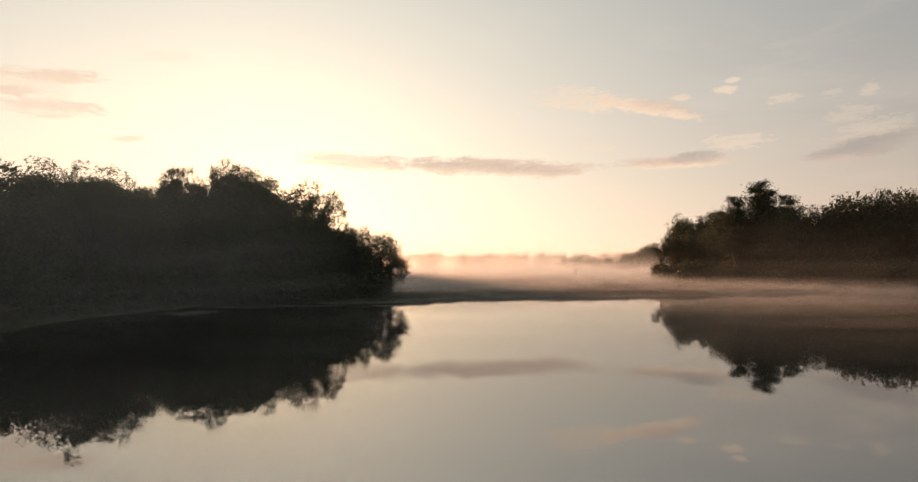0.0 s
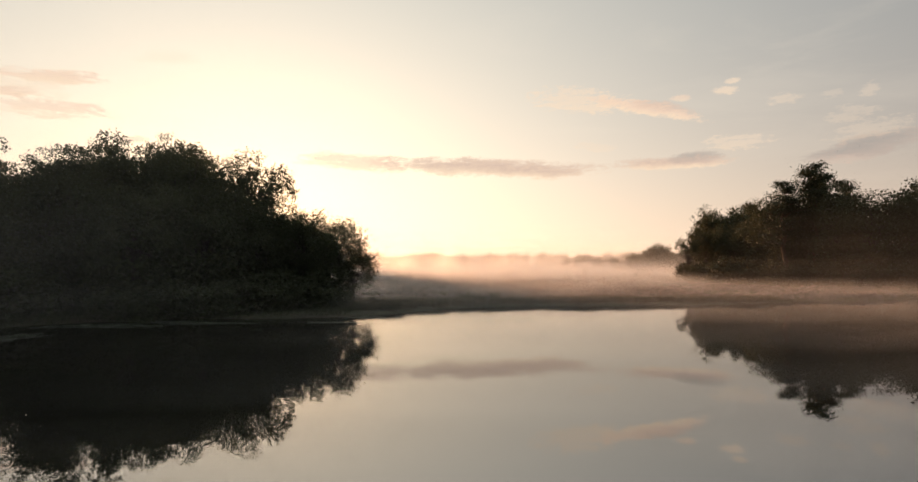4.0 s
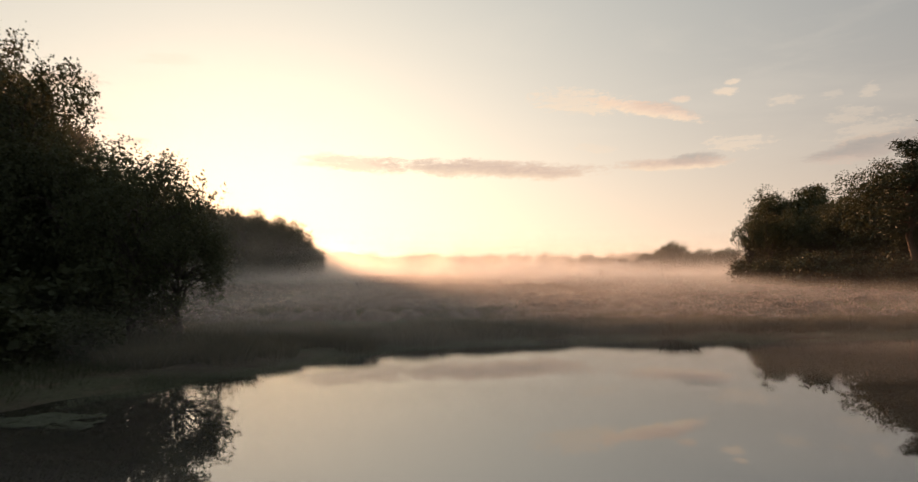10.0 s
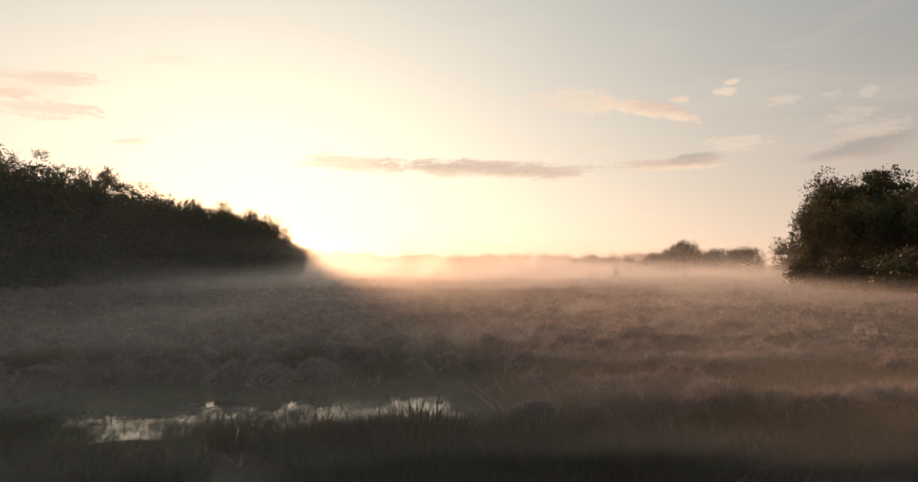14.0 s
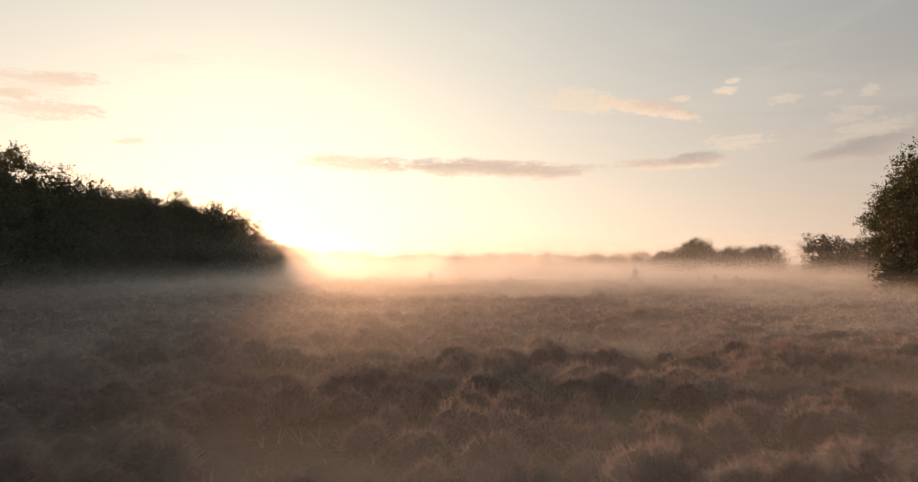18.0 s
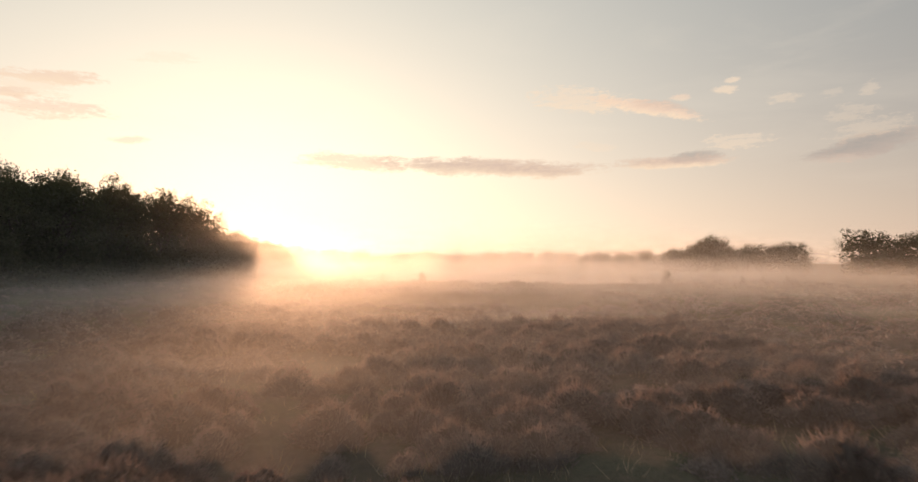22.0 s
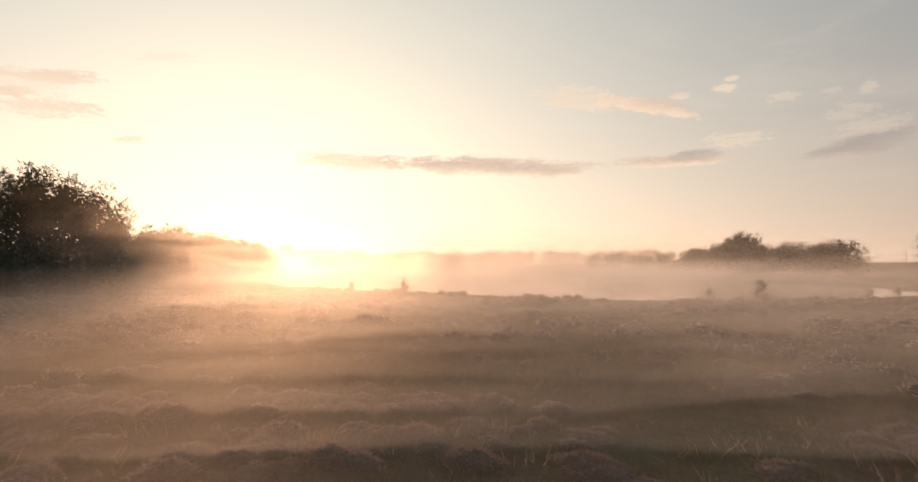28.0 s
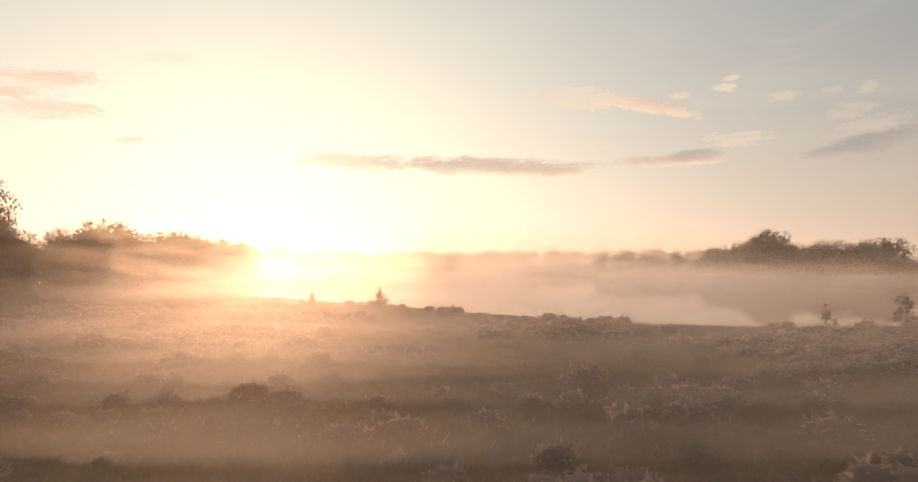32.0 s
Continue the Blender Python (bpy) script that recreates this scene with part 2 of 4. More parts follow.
def make_mist_mat():
    """Thin sheets of fog droplets: mostly clear, the rest scatters light onward."""
    mat, n, out, place = material("ground_mist")
    xyz = n.add("ShaderNodeSeparateXYZ", Vector=place)
    uv = n.add("ShaderNodeUVMap").outputs[0]
    fade = n.add("ShaderNodeSeparateXYZ", Vector=uv)
    drift = n.noise(n.scaled(place, 0.045, 0.02, 0.30), 1.0, 4.0, 0.6, 0.8)
    body = n.ramp(drift, 0.30, 0.72, 0.35, 1.6)
    alpha = n.math("MULTIPLY", n.math("MULTIPLY", fade.outputs[0], fade.outputs[1]), body, clamp=True)
    veil = n.add("ShaderNodeBsdfTranslucent", Color=rgb(0.93, 0.92, 0.91))
    back = n.add("ShaderNodeBsdfDiffuse", Color=rgb(0.93, 0.92, 0.91))
    onward = n.add("ShaderNodeBsdfRefraction", Color=rgb(0.95, 0.94, 0.93), Roughness=0.85, IOR=1.45)
    drop = n.add("ShaderNodeMixShader", i0=0.35, i1=veil.outputs[0], i2=back.outputs[0])
    drop = n.add("ShaderNodeMixShader", i0=0.21, i1=drop.outputs[0], i2=onward.outputs[0])
    clear = n.add("ShaderNodeBsdfTransparent")
    both = n.add("ShaderNodeMixShader", i0=alpha, i1=clear.outputs[0], i2=drop.outputs[0])
    n.put(out.inputs[0], both)
    return mat


GROUND_MAT, WATER_MAT, MIST_MAT = make_ground_mat(), make_water_mat(), make_mist_mat()
MAT_WEED = leafy("water_weed", (0.032, 0.044, 0.026), (0.095, 0.115, 0.066), (0.05, 0.06, 0.03), 0.1)
SEDGE = leafy("short_sedge", (0.060, 0.075, 0.048), (0.165, 0.185, 0.120), (0.14, 0.14, 0.08), 0.25)

# ---- mesh helpers ----
rng = np.random.default_rng(7)
MIST_LOW, MIST_SIDE, MIST_FAR = 0.09, 0.085, 0.115


def mesh_from(name, verts, faces, mat, smooth=False):
    """A mesh from arrays: verts (n, 3) and faces (m, 3 or 4)."""
    verts, faces = np.asarray(verts, np.float32), np.asarray(faces, np.int32)
    me = bpy.data.meshes.new(name)
    k = faces.shape[1]
    me.vertices.add(len(verts))
    me.vertices.foreach_set("co", verts.ravel())
    me.loops.add(faces.size)
    me.loops.foreach_set("vertex_index", faces.ravel())
    me.polygons.add(len(faces))
    me.polygons.foreach_set("loop_start", np.arange(0, faces.size, k, dtype=np.int32))
    me.update(calc_edges=True)
    if smooth:
        me.polygons.foreach_set("use_smooth", np.ones(len(faces), bool))
    me.materials.append(mat)
    return me


def child(name, me, parent, label=""):
    ob = new(name, me)
    ob.parent = parent
    return tagged(ob, label)


def tube(points, radii, sides=7):
    """A tapered tube along points."""
    pts, verts, faces = [Vector(p) for p in points], [], []
    for i, p in enumerate(pts):
        way = (pts[min(i + 1, len(pts) - 1)] - pts[max(i - 1, 0)]).normalized()
        a = way.cross(Vector((0.31, 0.77, 0.12))).normalized()
        b = way.cross(a)
        for s in range(sides):
            q = 2 * math.pi * s / sides
            verts.append(p + (a * math.cos(q) + b * math.sin(q)) * radii[i])
    for i in range(len(pts) - 1):
        for s in range(sides):
            t = (s + 1) % sides
            faces.append((i * sides + s, i * sides + t, (i + 1) * sides + t, (i + 1) * sides + s))
    return np.array([tuple(v) for v in verts]), np.array(faces)


def join(pieces):
    verts, faces, base = [], [], 0
    for v, f in pieces:
        verts.append(v)
        faces.append(f + base)
        base += len(v)
    return np.concatenate(verts), np.concatenate(faces)


def unit(v):
    return v / np.maximum(np.linalg.norm(v, axis=1, keepdims=True), 1e-6)


def leaves(r, centres, size, slim=0.55, droop=0.0):
    """Rhombic leaves at centres, turned at random."""
    k = len(centres)
    a = unit(r.normal(size=(k, 3)) * (1, 1, 0.7) + (0, 0, -droop))
    b = unit(np.cross(a, r.normal(size=(k, 3))))
    s = np.asarray(size).reshape(-1, 1)
    verts = np.stack([centres - a * s, centres + b * s * slim, centres + a * s, centres - b * s * slim], 1).reshape(-1, 3)
    return verts, np.arange(4 * k).reshape(k, 4)


def in_balls(r, centres, radii, count, squash=0.75, power=0.45):
    """Points spread through balls, most of them near the skin."""
    pick = r.choice(len(centres), count, p=radii ** 2 / np.sum(radii ** 2))
    d = unit(r.normal(size=(count, 3)))
    return centres[pick] + d * (radii[pick] * r.random(count) ** power)[:, None] * (1, 1, squash)


def limb(r, start, end, r0, r1, bend=0.12, steps=5, sides=6):
    a, b = np.array(start, float), np.array(end, float)
    span = np.linalg.norm(b - a)
    off = r.normal(size=3) * bend * span
    t = np.linspace(0, 1, steps)
    pts = a + (b - a) * t[:, None] + off * (np.sin(t * math.pi))[:, None] + r.normal(size=(steps, 3)) * 0.015 * span * (t * (1 - t) * 4)[:, None]
    pts[:, 2] += np.sin(t * math.pi) * 0.06 * span
    return tube(pts, r0 + (r1 - r0) * t, sides), pts


def tree(name, seed, high, wide, kind, count, leaf, label, category="tree"):
    """A tree at the origin: an Empty with a trunk (and its limbs) and a crown."""
    r = np.random.default_rng(seed)
    top = new(name)
    wood, balls, rads = [], [], []
    mats = {"spire": (OAK_BARK, BUSH_LEAF), "pine": (PINE_BARK, PINE_LEAF), "birch": (BIRCH_BARK, BIRCH_LEAF), "bush": (OAK_BARK, BUSH_LEAF)}.get(kind, (OAK_BARK, OAK_LEAF))
    lean = r.normal(size=2) * 0.03 * high
    if kind == "pine":
        stem, pts = limb(r, (0, 0, -0.3), (lean[0], lean[1], high * 0.96), high * 0.022, high * 0.004, 0.012, 9, 8)
        wood.append(stem)
        for i in range(21):
            z = high * (0.48 + 0.48 * (i // 3) / 6.0 + r.normal() * 0.022)
            out = wide * (1.0 - 0.72 * ((z / high - 0.46) / 0.54) ** 1.6) * r.uniform(0.5, 1.05)
            q = i * 2.4 + r.normal() * 0.4
            base = np.array((lean[0] * z / high, lean[1] * z / high, z - out * 0.18))
            tip = base + (math.cos(q) * out, math.sin(q) * out, out * r.uniform(0.15, 0.5))
            wood.append(limb(r, base, tip, high * 0.0065, high * 0.002, 0.06, 4, 5)[0])
            for f in (0.3, 0.5, 0.7, 0.9):
                balls.append(base + (tip - base) * f + r.normal(size=3) * 0.25)
                rads.append(wide * r.uniform(0.20, 0.32))
        balls.append((lean[0], lean[1], high * 0.97))
        rads.append(wide * 0.28)
        squash = 0.46
    elif kind == "spire":
        stem, pts = limb(r, (0, 0, -0.1), (lean[0], lean[1], high * 0.97), high * 0.012, high * 0.003, 0.02, 6, 6)
        wood.append(stem)
        for i in range(26):
            t = r.uniform(0.12, 1.0)
            q, out = r.uniform(0, 6.28), wide * (1.05 - t) ** 0.7 * r.uniform(0.3, 1.0)
            p = np.array((math.cos(q) * out + lean[0] * t, math.sin(q) * out + lean[1] * t, high * min(t + 0.05, 1.0)))
            wood.append(limb(r, (lean[0] * t, lean[1] * t, high * t * 0.9), p, high * 0.004, high * 0.0015, 0.05, 3, 4)[0])
            balls.append(p)
            rads.append(wide * r.uniform(0.25, 0.5) * (1.2 - t))
        squash = 1.3
    else:
        low = {"oak": 0.06, "open": 0.16, "skirt": 0.02, "lace": 0.03, "birch": 0.22, "bush": 0.0}[kind]
        mid, half = (low + 1) / 2 * high, (1 - low) / 2 * high
        fork = high * {"oak": 0.28, "open": 0.26, "skirt": 0.2, "lace": 0.2, "birch": 0.7, "bush": 0.08}[kind]
        girth = high * {"oak": 0.030, "open": 0.026, "skirt": 0.03, "lace": 0.028, "birch": 0.013, "bush": 0.02}[kind]
        stem, pts = limb(r, (0, 0, -0.3), (lean[0] * 0.4, lean[1] * 0.4, fork), girth * 1.15, girth * 0.7, 0.05, 6, 9)
        wood.append(stem)
        lead = limb(r, pts[-1], (lean[0], lean[1], high * 0.7), girth * 0.65, girth * 0.1, 0.06, 6, 7)
        wood.append(lead[0])
        many = {"oak": 110, "open": 62, "skirt": 90, "lace": 80, "birch": 46, "bush": 30}[kind]
        for i in range(many):
            d = r.normal(size=3)
            d /= np.linalg.norm(d)
            if d[2] < 0 and (kind == "open" or r.random() < 0.3):
                d[2] *= -1
            reach = r.uniform(0.5, 0.95) * (0.9 + 0.1 * math.sin(3 * math.atan2(d[1], d[0]) + seed) + 0.06 * math.sin(7 * d[2] + seed))
            p = np.array((d[0] * wide * reach + lean[0], d[1] * wide * reach + lean[1], mid + d[2] * half * reach))
            balls.append(p)
            rads.append(wide * r.uniform(0.13, 0.29) * {"open": 0.62, "lace": 0.72, "birch": 0.7, "skirt": 0.9}.get(kind, 1.0))
            if i % 2 == 0 and kind != "bush" and name != "far_tree":
                root = np.array(lead[1][int(r.uniform(0.0, 0.75) * 5)] if p[2] > fork else pts[3])
                wood.append(limb(r, root, p, girth * r.uniform(0.16, 0.34), girth * 0.04, 0.10, 5, 5)[0])
        squash = 0.72
    balls, rads = np.array(balls, float), np.array(rads)
    balls[:, 2] = np.maximum(balls[:, 2], rads * 0.5)
    slim, droop = {"pine": (0.22, 0.0), "birch": (0.5, 0.5)}.get(kind, (0.6, 0.0))
    crown = []
    # leaf sprays on the skin of each bough's clump, a few of them standing out of it
    per, thin = 7, kind in ("open", "lace", "birch")
    sprays = count // per
    pick = r.choice(len(balls), sprays, p=rads ** 2 / np.sum(rads ** 2))
    heart = np.array((lean[0], lean[1], high * (0.42 if kind != "pine" else 0.6)))
    outward = unit(balls[pick] - heart)
    skin = unit(r.normal(size=(sprays, 3)) + outward * 0.55 + (0, 0, 0.35 - droop))
    far_out = rads[pick] * (r.random(sprays) ** (0.5 if thin else 0.22)) * np.where(r.random(sprays) < (0.06 if thin else 0.02), 1.2, 1.0)
    start = balls[pick] + skin * far_out[:, None] * (1, 1, squash)
    twig = skin * leaf * 0.7
    if thin or kind == "pine":
        # loose boughs: twigs run out from the bough's end, so that the sky shows between them
        start = balls[pick] + r.normal(size=(sprays, 3)) * (rads[pick] * (0.62 if thin else 0.5))[:, None] * (1, 1, squash)
        twig = unit(outward + r.normal(size=(sprays, 3)) * 0.75 + (0, 0, 0.15 - droop)) * (rads[pick] * r.uniform(0.05, 0.9, sprays))[:, None] / per * (1, 1, squash + 0.2)
    for k in range(per):
        spots = start + twig * (k - 4 * (not thin)) + r.normal(size=(sprays, 3)) * leaf * (1.15 if kind != "pine" else 0.9)
        spots[:, 2] = np.maximum(spots[:, 2], 0.05)
        crown.append(leaves(r, spots, leaf * r.uniform(0.6, 1.2, sprays), slim, droop))
    if kind in ("oak", "skirt", "bush"):
        fill = in_balls(r, (balls - heart) * (0.72, 0.72, 0.84) + heart, rads * 0.85, count // 4, squash)
        q, d = r.uniform(0, 2 * math.pi, count // 9), wide * 0.78 * np.sqrt(r.random(count // 9))
        hem = np.stack([np.cos(q) * d, np.sin(q) * d, high * r.uniform(0.02, 0.42, len(q))], 1)
        fill = np.concatenate([fill, hem])
        fill[:, 2] = np.maximum(fill[:, 2], 0.1)
        crown.append(leaves(r, fill, max(leaf * 1.9, 0.17 * wide / 5.2) * r.uniform(0.7, 1.2, len(fill)), 0.7))
    (wv, wf), (cv, cf) = join(wood), join(crown)
    tall, broad = np.percentile(cv[:, 2], 99.2), np.percentile(np.hypot(cv[:, 0], cv[:, 1]), 97)
    fit = np.array((wide / broad, wide / broad, high / tall))
    child("trunk", mesh_from(name + "_trunk", wv * fit, wf, mats[0], True), top)
    child("crown", mesh_from(name + "_crown", cv * fit, cf, mats[1]), top)
    return tagged(top, label, category)


# ---- the lie of the land ----
POND = np.array([(-2.4, 60.3), (0.2, 64.2), (2.4, 65.7), (4.8, 66.6), (7, 66.8), (9.3, 67.7), (12, 67.2), (18, 68.5), (25, 69), (34, 72), (45, 77), (64, 84), (110, 92),
                 (190, 40), (170, -120), (-60, -120), (-34, -30), (-25, 0), (-21, 22), (-23, 38), (-21, 50), (-15, 54.5), (-9, 54), (-4.6, 55.5)], float)
MERE = np.array([(-30, 238), (-12, 219), (3, 203), (12, 192), (21, 184.5), (29, 182.5), (38, 183), (60, 192), (84, 215), (96, 270), (84, 330),
                 (40, 430), (-40, 440), (-75, 340), (-52, 275)], float)


def inside_distance(poly, x, y):
    """Distance to a shore line, positive inside."""
    best = np.full(x.shape, 1e9)
    inside = np.zeros(x.shape, bool)
    for (ax, ay), (bx, by) in zip(poly, np.roll(poly, -1, axis=0)):
        dx, dy = bx - ax, by - ay
        t = np.clip(((x - ax) * dx + (y - ay) * dy) / (dx * dx + dy * dy), 0, 1)
        best = np.minimum(best, np.hypot(x - ax - t * dx, y - ay - t * dy))
        if ay != by:
            inside ^= ((ay > y) != (by > y)) & (x < dx * (y - ay) / dy + ax)
    return np.where(inside, best, -best)


def waves(x, y, scale, seed):
    """Smooth uneven relief from a few crossed waves."""
    r = np.random.default_rng(seed)
    z = np.zeros(np.shape(x))
    for i in range(9):
        q, k, p = r.uniform(0, math.pi), r.uniform(0.6, 2.2) / scale, r.uniform(0, 6.28)
        z = z + np.sin((x * math.cos(q) + y * math.sin(q)) * k * 2 + p + np.sin((y * math.cos(q) - x * math.sin(q)) * k * 1.3 + p))
    return z / 9


def ground_height(x, y):
    x, y = np.asarray(x, float), np.asarray(y, float)
    ragged = 0.5 * waves(x, y, 6.0, 3) + 0.5 * waves(x, y, 2.0, 4)
    pond, mere = inside_distance(POND, x, y) + ragged, inside_distance(MERE, x, y) + 0.4 * ragged
    land = 0.10 + 0.50 * np.clip((y - 80) / 90, 0, 1) + 0.12 * waves(x, y, 9.0, 5) + 0.06 * waves(x, y, 2.2, 6)
    land = land + 0.5 * np.clip((-x - 24) / 20, 0, 1) + 0.5 * np.clip((x - 45) / 30, 0, 1) * (y > 60)
    # the boggy hollow behind the rushes
    bog = 1 / (1 + np.exp(np.clip(5 * (((x + 1.2) / 5.8) ** 4 + ((y - 73.3) / 2.3) ** 4 - 1), -30, 30)))
    land = land * (1 - bog) + bog * (-0.024 + 0.085 * waves(x, y, 1.3, 8))
    far = np.clip((np.hypot(x, y - 150) - 420) / 500, 0, 1)
    land = land + far * 6.0
    shore = lambda d, rise: 1 / (1 + np.exp(np.clip(d * rise, -40, 40)))
    k = shore(pond, 2.4) * shore(mere, 2.0)
    return land * k - 0.7 * (1 - k)


def build_ground():
    def axis(lo, fine_lo, fine_hi, hi, step, fine, reach):
        mid = np.concatenate([np.arange(lo, fine_lo, step), np.arange(fine_lo, fine_hi, fine), np.arange(fine_hi, hi + step, step)])
        out = hi + step + np.cumsum(np.geomspace(step, reach, 42))
        back = lo - np.cumsum(np.geomspace(step, reach, 42))
        return np.concatenate([back[::-1], mid, out])
    xs, ys = axis(-46, -24, 30, 72, 1.0, 0.33, 900), axis(-14, 44, 82, 236, 0.9, 0.33, 900)
    gx, gy = np.meshgrid(xs, ys)
    gz = ground_height(gx, gy)
    verts = np.stack([gx, gy, gz], -1).reshape(-1, 3)
    w, h = len(xs), len(ys)
    i = (np.arange(h - 1)[:, None] * w + np.arange(w - 1)).ravel()
    faces = np.stack([i, i + 1, i + w + 1, i + w], 1)
    tagged(new("ground", mesh_from("ground", verts, faces, GROUND_MAT, True)), "uneven brown heath soil with moss and bare peat", "ground", kind="structure")


build_ground()
scene.cycles.transparent_max_bounces = 64
water = np.array([(-700, -600, 0), (700, -600, 0), (700, 480, 0), (-700, 480, 0)], float)
tagged(new("water", mesh_from("water", water, [(0, 1, 2, 3)], WATER_MAT)), "still dark pond water mirroring the dawn sky", "water", kind="structure")


def stand(x, y):
    return float(ground_height(np.array([x]), np.array([y]))[0])


# ---- trees ----
OAKS = [tree("oak_tree", 11 + i, 12.0, 5.2, "oak", 24000, 0.088, "broad oak tree with a dense dark green crown") for i in range(3)]
WOOD = [tree("oak_tree", 21 + i, 12.0, 5.2, "oak", 11000, 0.102, "oak of the wood's edge, dark against the dawn") for i in range(5)]
OPEN = [tree("oak_tree", 31 + i, 12.0, 4.8, "open", 10500, 0.096, "oak tree with a thin crown that lets the sky through") for i in range(2)]
SKIRT = [tree("oak_tree", 41 + i, 8.0, 4.6, "skirt", 24000, 0.07, "low spreading oak with boughs hanging to the bank") for i in range(2)]
LACE = [tree("oak_tree", 46 + i, 8.0, 4.4, "lace", 17500, 0.078, "low oak at the water with a see-through crown") for i in range(2)]
UNDER = [tree("bush", 86 + i, 2.2, 1.7, "bush", 450, 0.13, "dark undergrowth bush beneath the trees", "bush") for i in range(2)]
PINES = [tree("pine_tree", 51 + i, 16.0, 3.1, "pine", 9800, 0.21, "tall Scots pine with flat dark needle tiers") for i in range(2)]
BIRCHES = [tree("birch_tree", 61 + i, 12.0, 3.0, "birch", 9000, 0.11, "slender birch with a thin drooping crown") for i in range(2)]
FAR = [tree("far_tree", 71 + i, 12.0, 5.4, "oak", 2600, 0.175, "distant leafy tree, pale in the mist") for i in range(4)]
BUSHES = [tree("bush", 81 + i, 2.2, 1.7, "bush", 1400, 0.08, "low leafy bush in the rough grass", "bush") for i in range(2)]
SAPLINGS = [tree("sapling", 91 + i, 1.5, 0.42, "spire", 900, 0.045, "small lone sapling standing in the heather", "sapling") for i in range(3)]
placed = {}


def plant(kinds, x, y, high, base, broad=1.0, group=""):
    """Set one tree of a kind with that height; the first use takes the model itself."""
    k = int(rng.integers(len(kinds)))
    model = kinds[k]
    s = high / base
    m = pose(x, y, stand(x, y) - 0.05, 0, 0, rng.uniform(0, 360)) @ Matrix.Diagonal((s * broad, s * broad, s, 1))
    if model.name in placed:
        ob = copy_thing(model, m @ Matrix.Diagonal((*[1 / c for c in model.scale], 1)))
    else:
        placed[model.name] = True
        model.matrix_basis = m
        ob = model
    return tagged(ob, group=group)


def belt(points, kinds, base, gap, highs, depth, rows, group, broad=(0.9, 1.15)):
    """Trees along a line, in rows behind it."""
    for (ax, ay), (bx, by) in zip(points, points[1:]):
        span = math.hypot(bx - ax, by - ay)
        nx, ny = -(by - ay) / span, (bx - ax) / span
        for row in range(rows):
            for i in range(max(1, round(span / gap))):
                t = (i + rng.uniform(0.2, 0.8)) / max(1, round(span / gap))
                d = row * depth + rng.uniform(-0.3, 0.3) * depth
                plant(FAR if row and kinds is WOOD else kinds, ax + (bx - ax) * t + nx * d, ay + (by - ay) * t + ny * d,
                      rng.uniform(*highs), base, rng.uniform(*broad), group)


# the point with the low oaks on the bank
EDGE = "oaks on the pond's bank"
for x, y, h, b in ((-8.6, 66.3, 6.8, 0.75), (-11.6, 67.8, 7.6, 0.75), (-7.4, 66.9, 5.0, 0.8)):
    plant(LACE, x, y, h, 8.0, b, EDGE)
for x, y, h, b in ((-12.8, 69.5, 7.2, 0.8), (-15.0, 67.5, 8.4, 0.85), (-18.0, 63.0, 9.0, 0.9), (-20.5, 58.5, 8.0, 0.9)):
    plant(SKIRT, x, y, h, 8.0, b, EDGE)
for x, y, h, b in ((-16.2, 70.5, 12.6, 0.68), (-19.0, 72.5, 13.0, 0.75), (-28.0, 46.0, 10.6, 0.85), (-25.5, 48.0, 9.8, 0.8)):
    plant(OPEN, x, y, h, 12.0, b, EDGE)
for x, y, h, b in ((-23.5, 71.5, 13.0, 0.85), (-25.0, 66.0, 12.5, 0.9), (-25.0, 58.0, 10.8, 0.85), (-25.0, 79.0, 13.8, 0.85), (-30.0, 52.0, 10.0, 0.9),
                   (-36.0, 98.0, 19.0, 0.7), (-31.0, 91.0, 16.4, 0.75), (-42.0, 94.0, 17.6, 0.75), (-33.0, 76.0, 13.0, 0.9)):
    plant(OAKS, x, y, h, 12.0, b, EDGE)
# the wood along the pond's west side and north of it
WEST = "trees of the wood on the west side"
belt([(-36, 6), (-34, 46)], WOOD, 12.0, 6.0, (9.0, 10.6), 6.0, 2, WEST)
belt([(-44, 60), (-43, 96)], WOOD, 12.0, 6.5, (12.5, 14.5), 7.0, 2, WEST)
belt([(-43, 104), (-45, 130)], WOOD, 12.0, 5.5, (14.0, 15.6), 6.0, 2, WEST, (0.8, 1.0))
belt([(-45, 130), (-44, 160)], WOOD, 12.0, 5.5, (13.0, 14.6), 6.0, 2, WEST, (0.8, 1.0))
belt([(-44, 160), (-42, 178)], WOOD, 12.0, 5.0, (12.6, 14.4), 6.0, 2, WEST, (0.8, 1.0))
belt([(-43, 176), (-40, 188)], WOOD, 12.0, 4.0, (13.0, 14.6), 6.0, 2, WEST, (0.75, 0.9))
for x, y, h, b in ((-39.0, 190.0, 13.6, 0.85), (-36.5, 193.0, 12.4, 0.8), (-35.8, 195.5, 9.6, 0.7), (-34.8, 199.0, 5.4, 0.75), (-38.0, 199.0, 9.0, 0.8)):
    plant(WOOD, x, y, h, 12.0, b, WEST)
belt([(-48, 112), (-47, 150)], BIRCHES, 12.0, 22.0, (14.5, 15.8), 6.0, 1, WEST)
belt([(-40, 104), (-41, 150), (-36, 193)], BUSHES, 2.2, 3.6, (2.4, 4.2), 3.0, 1, "shrubs along the edge of the west wood", (1.0, 1.4))
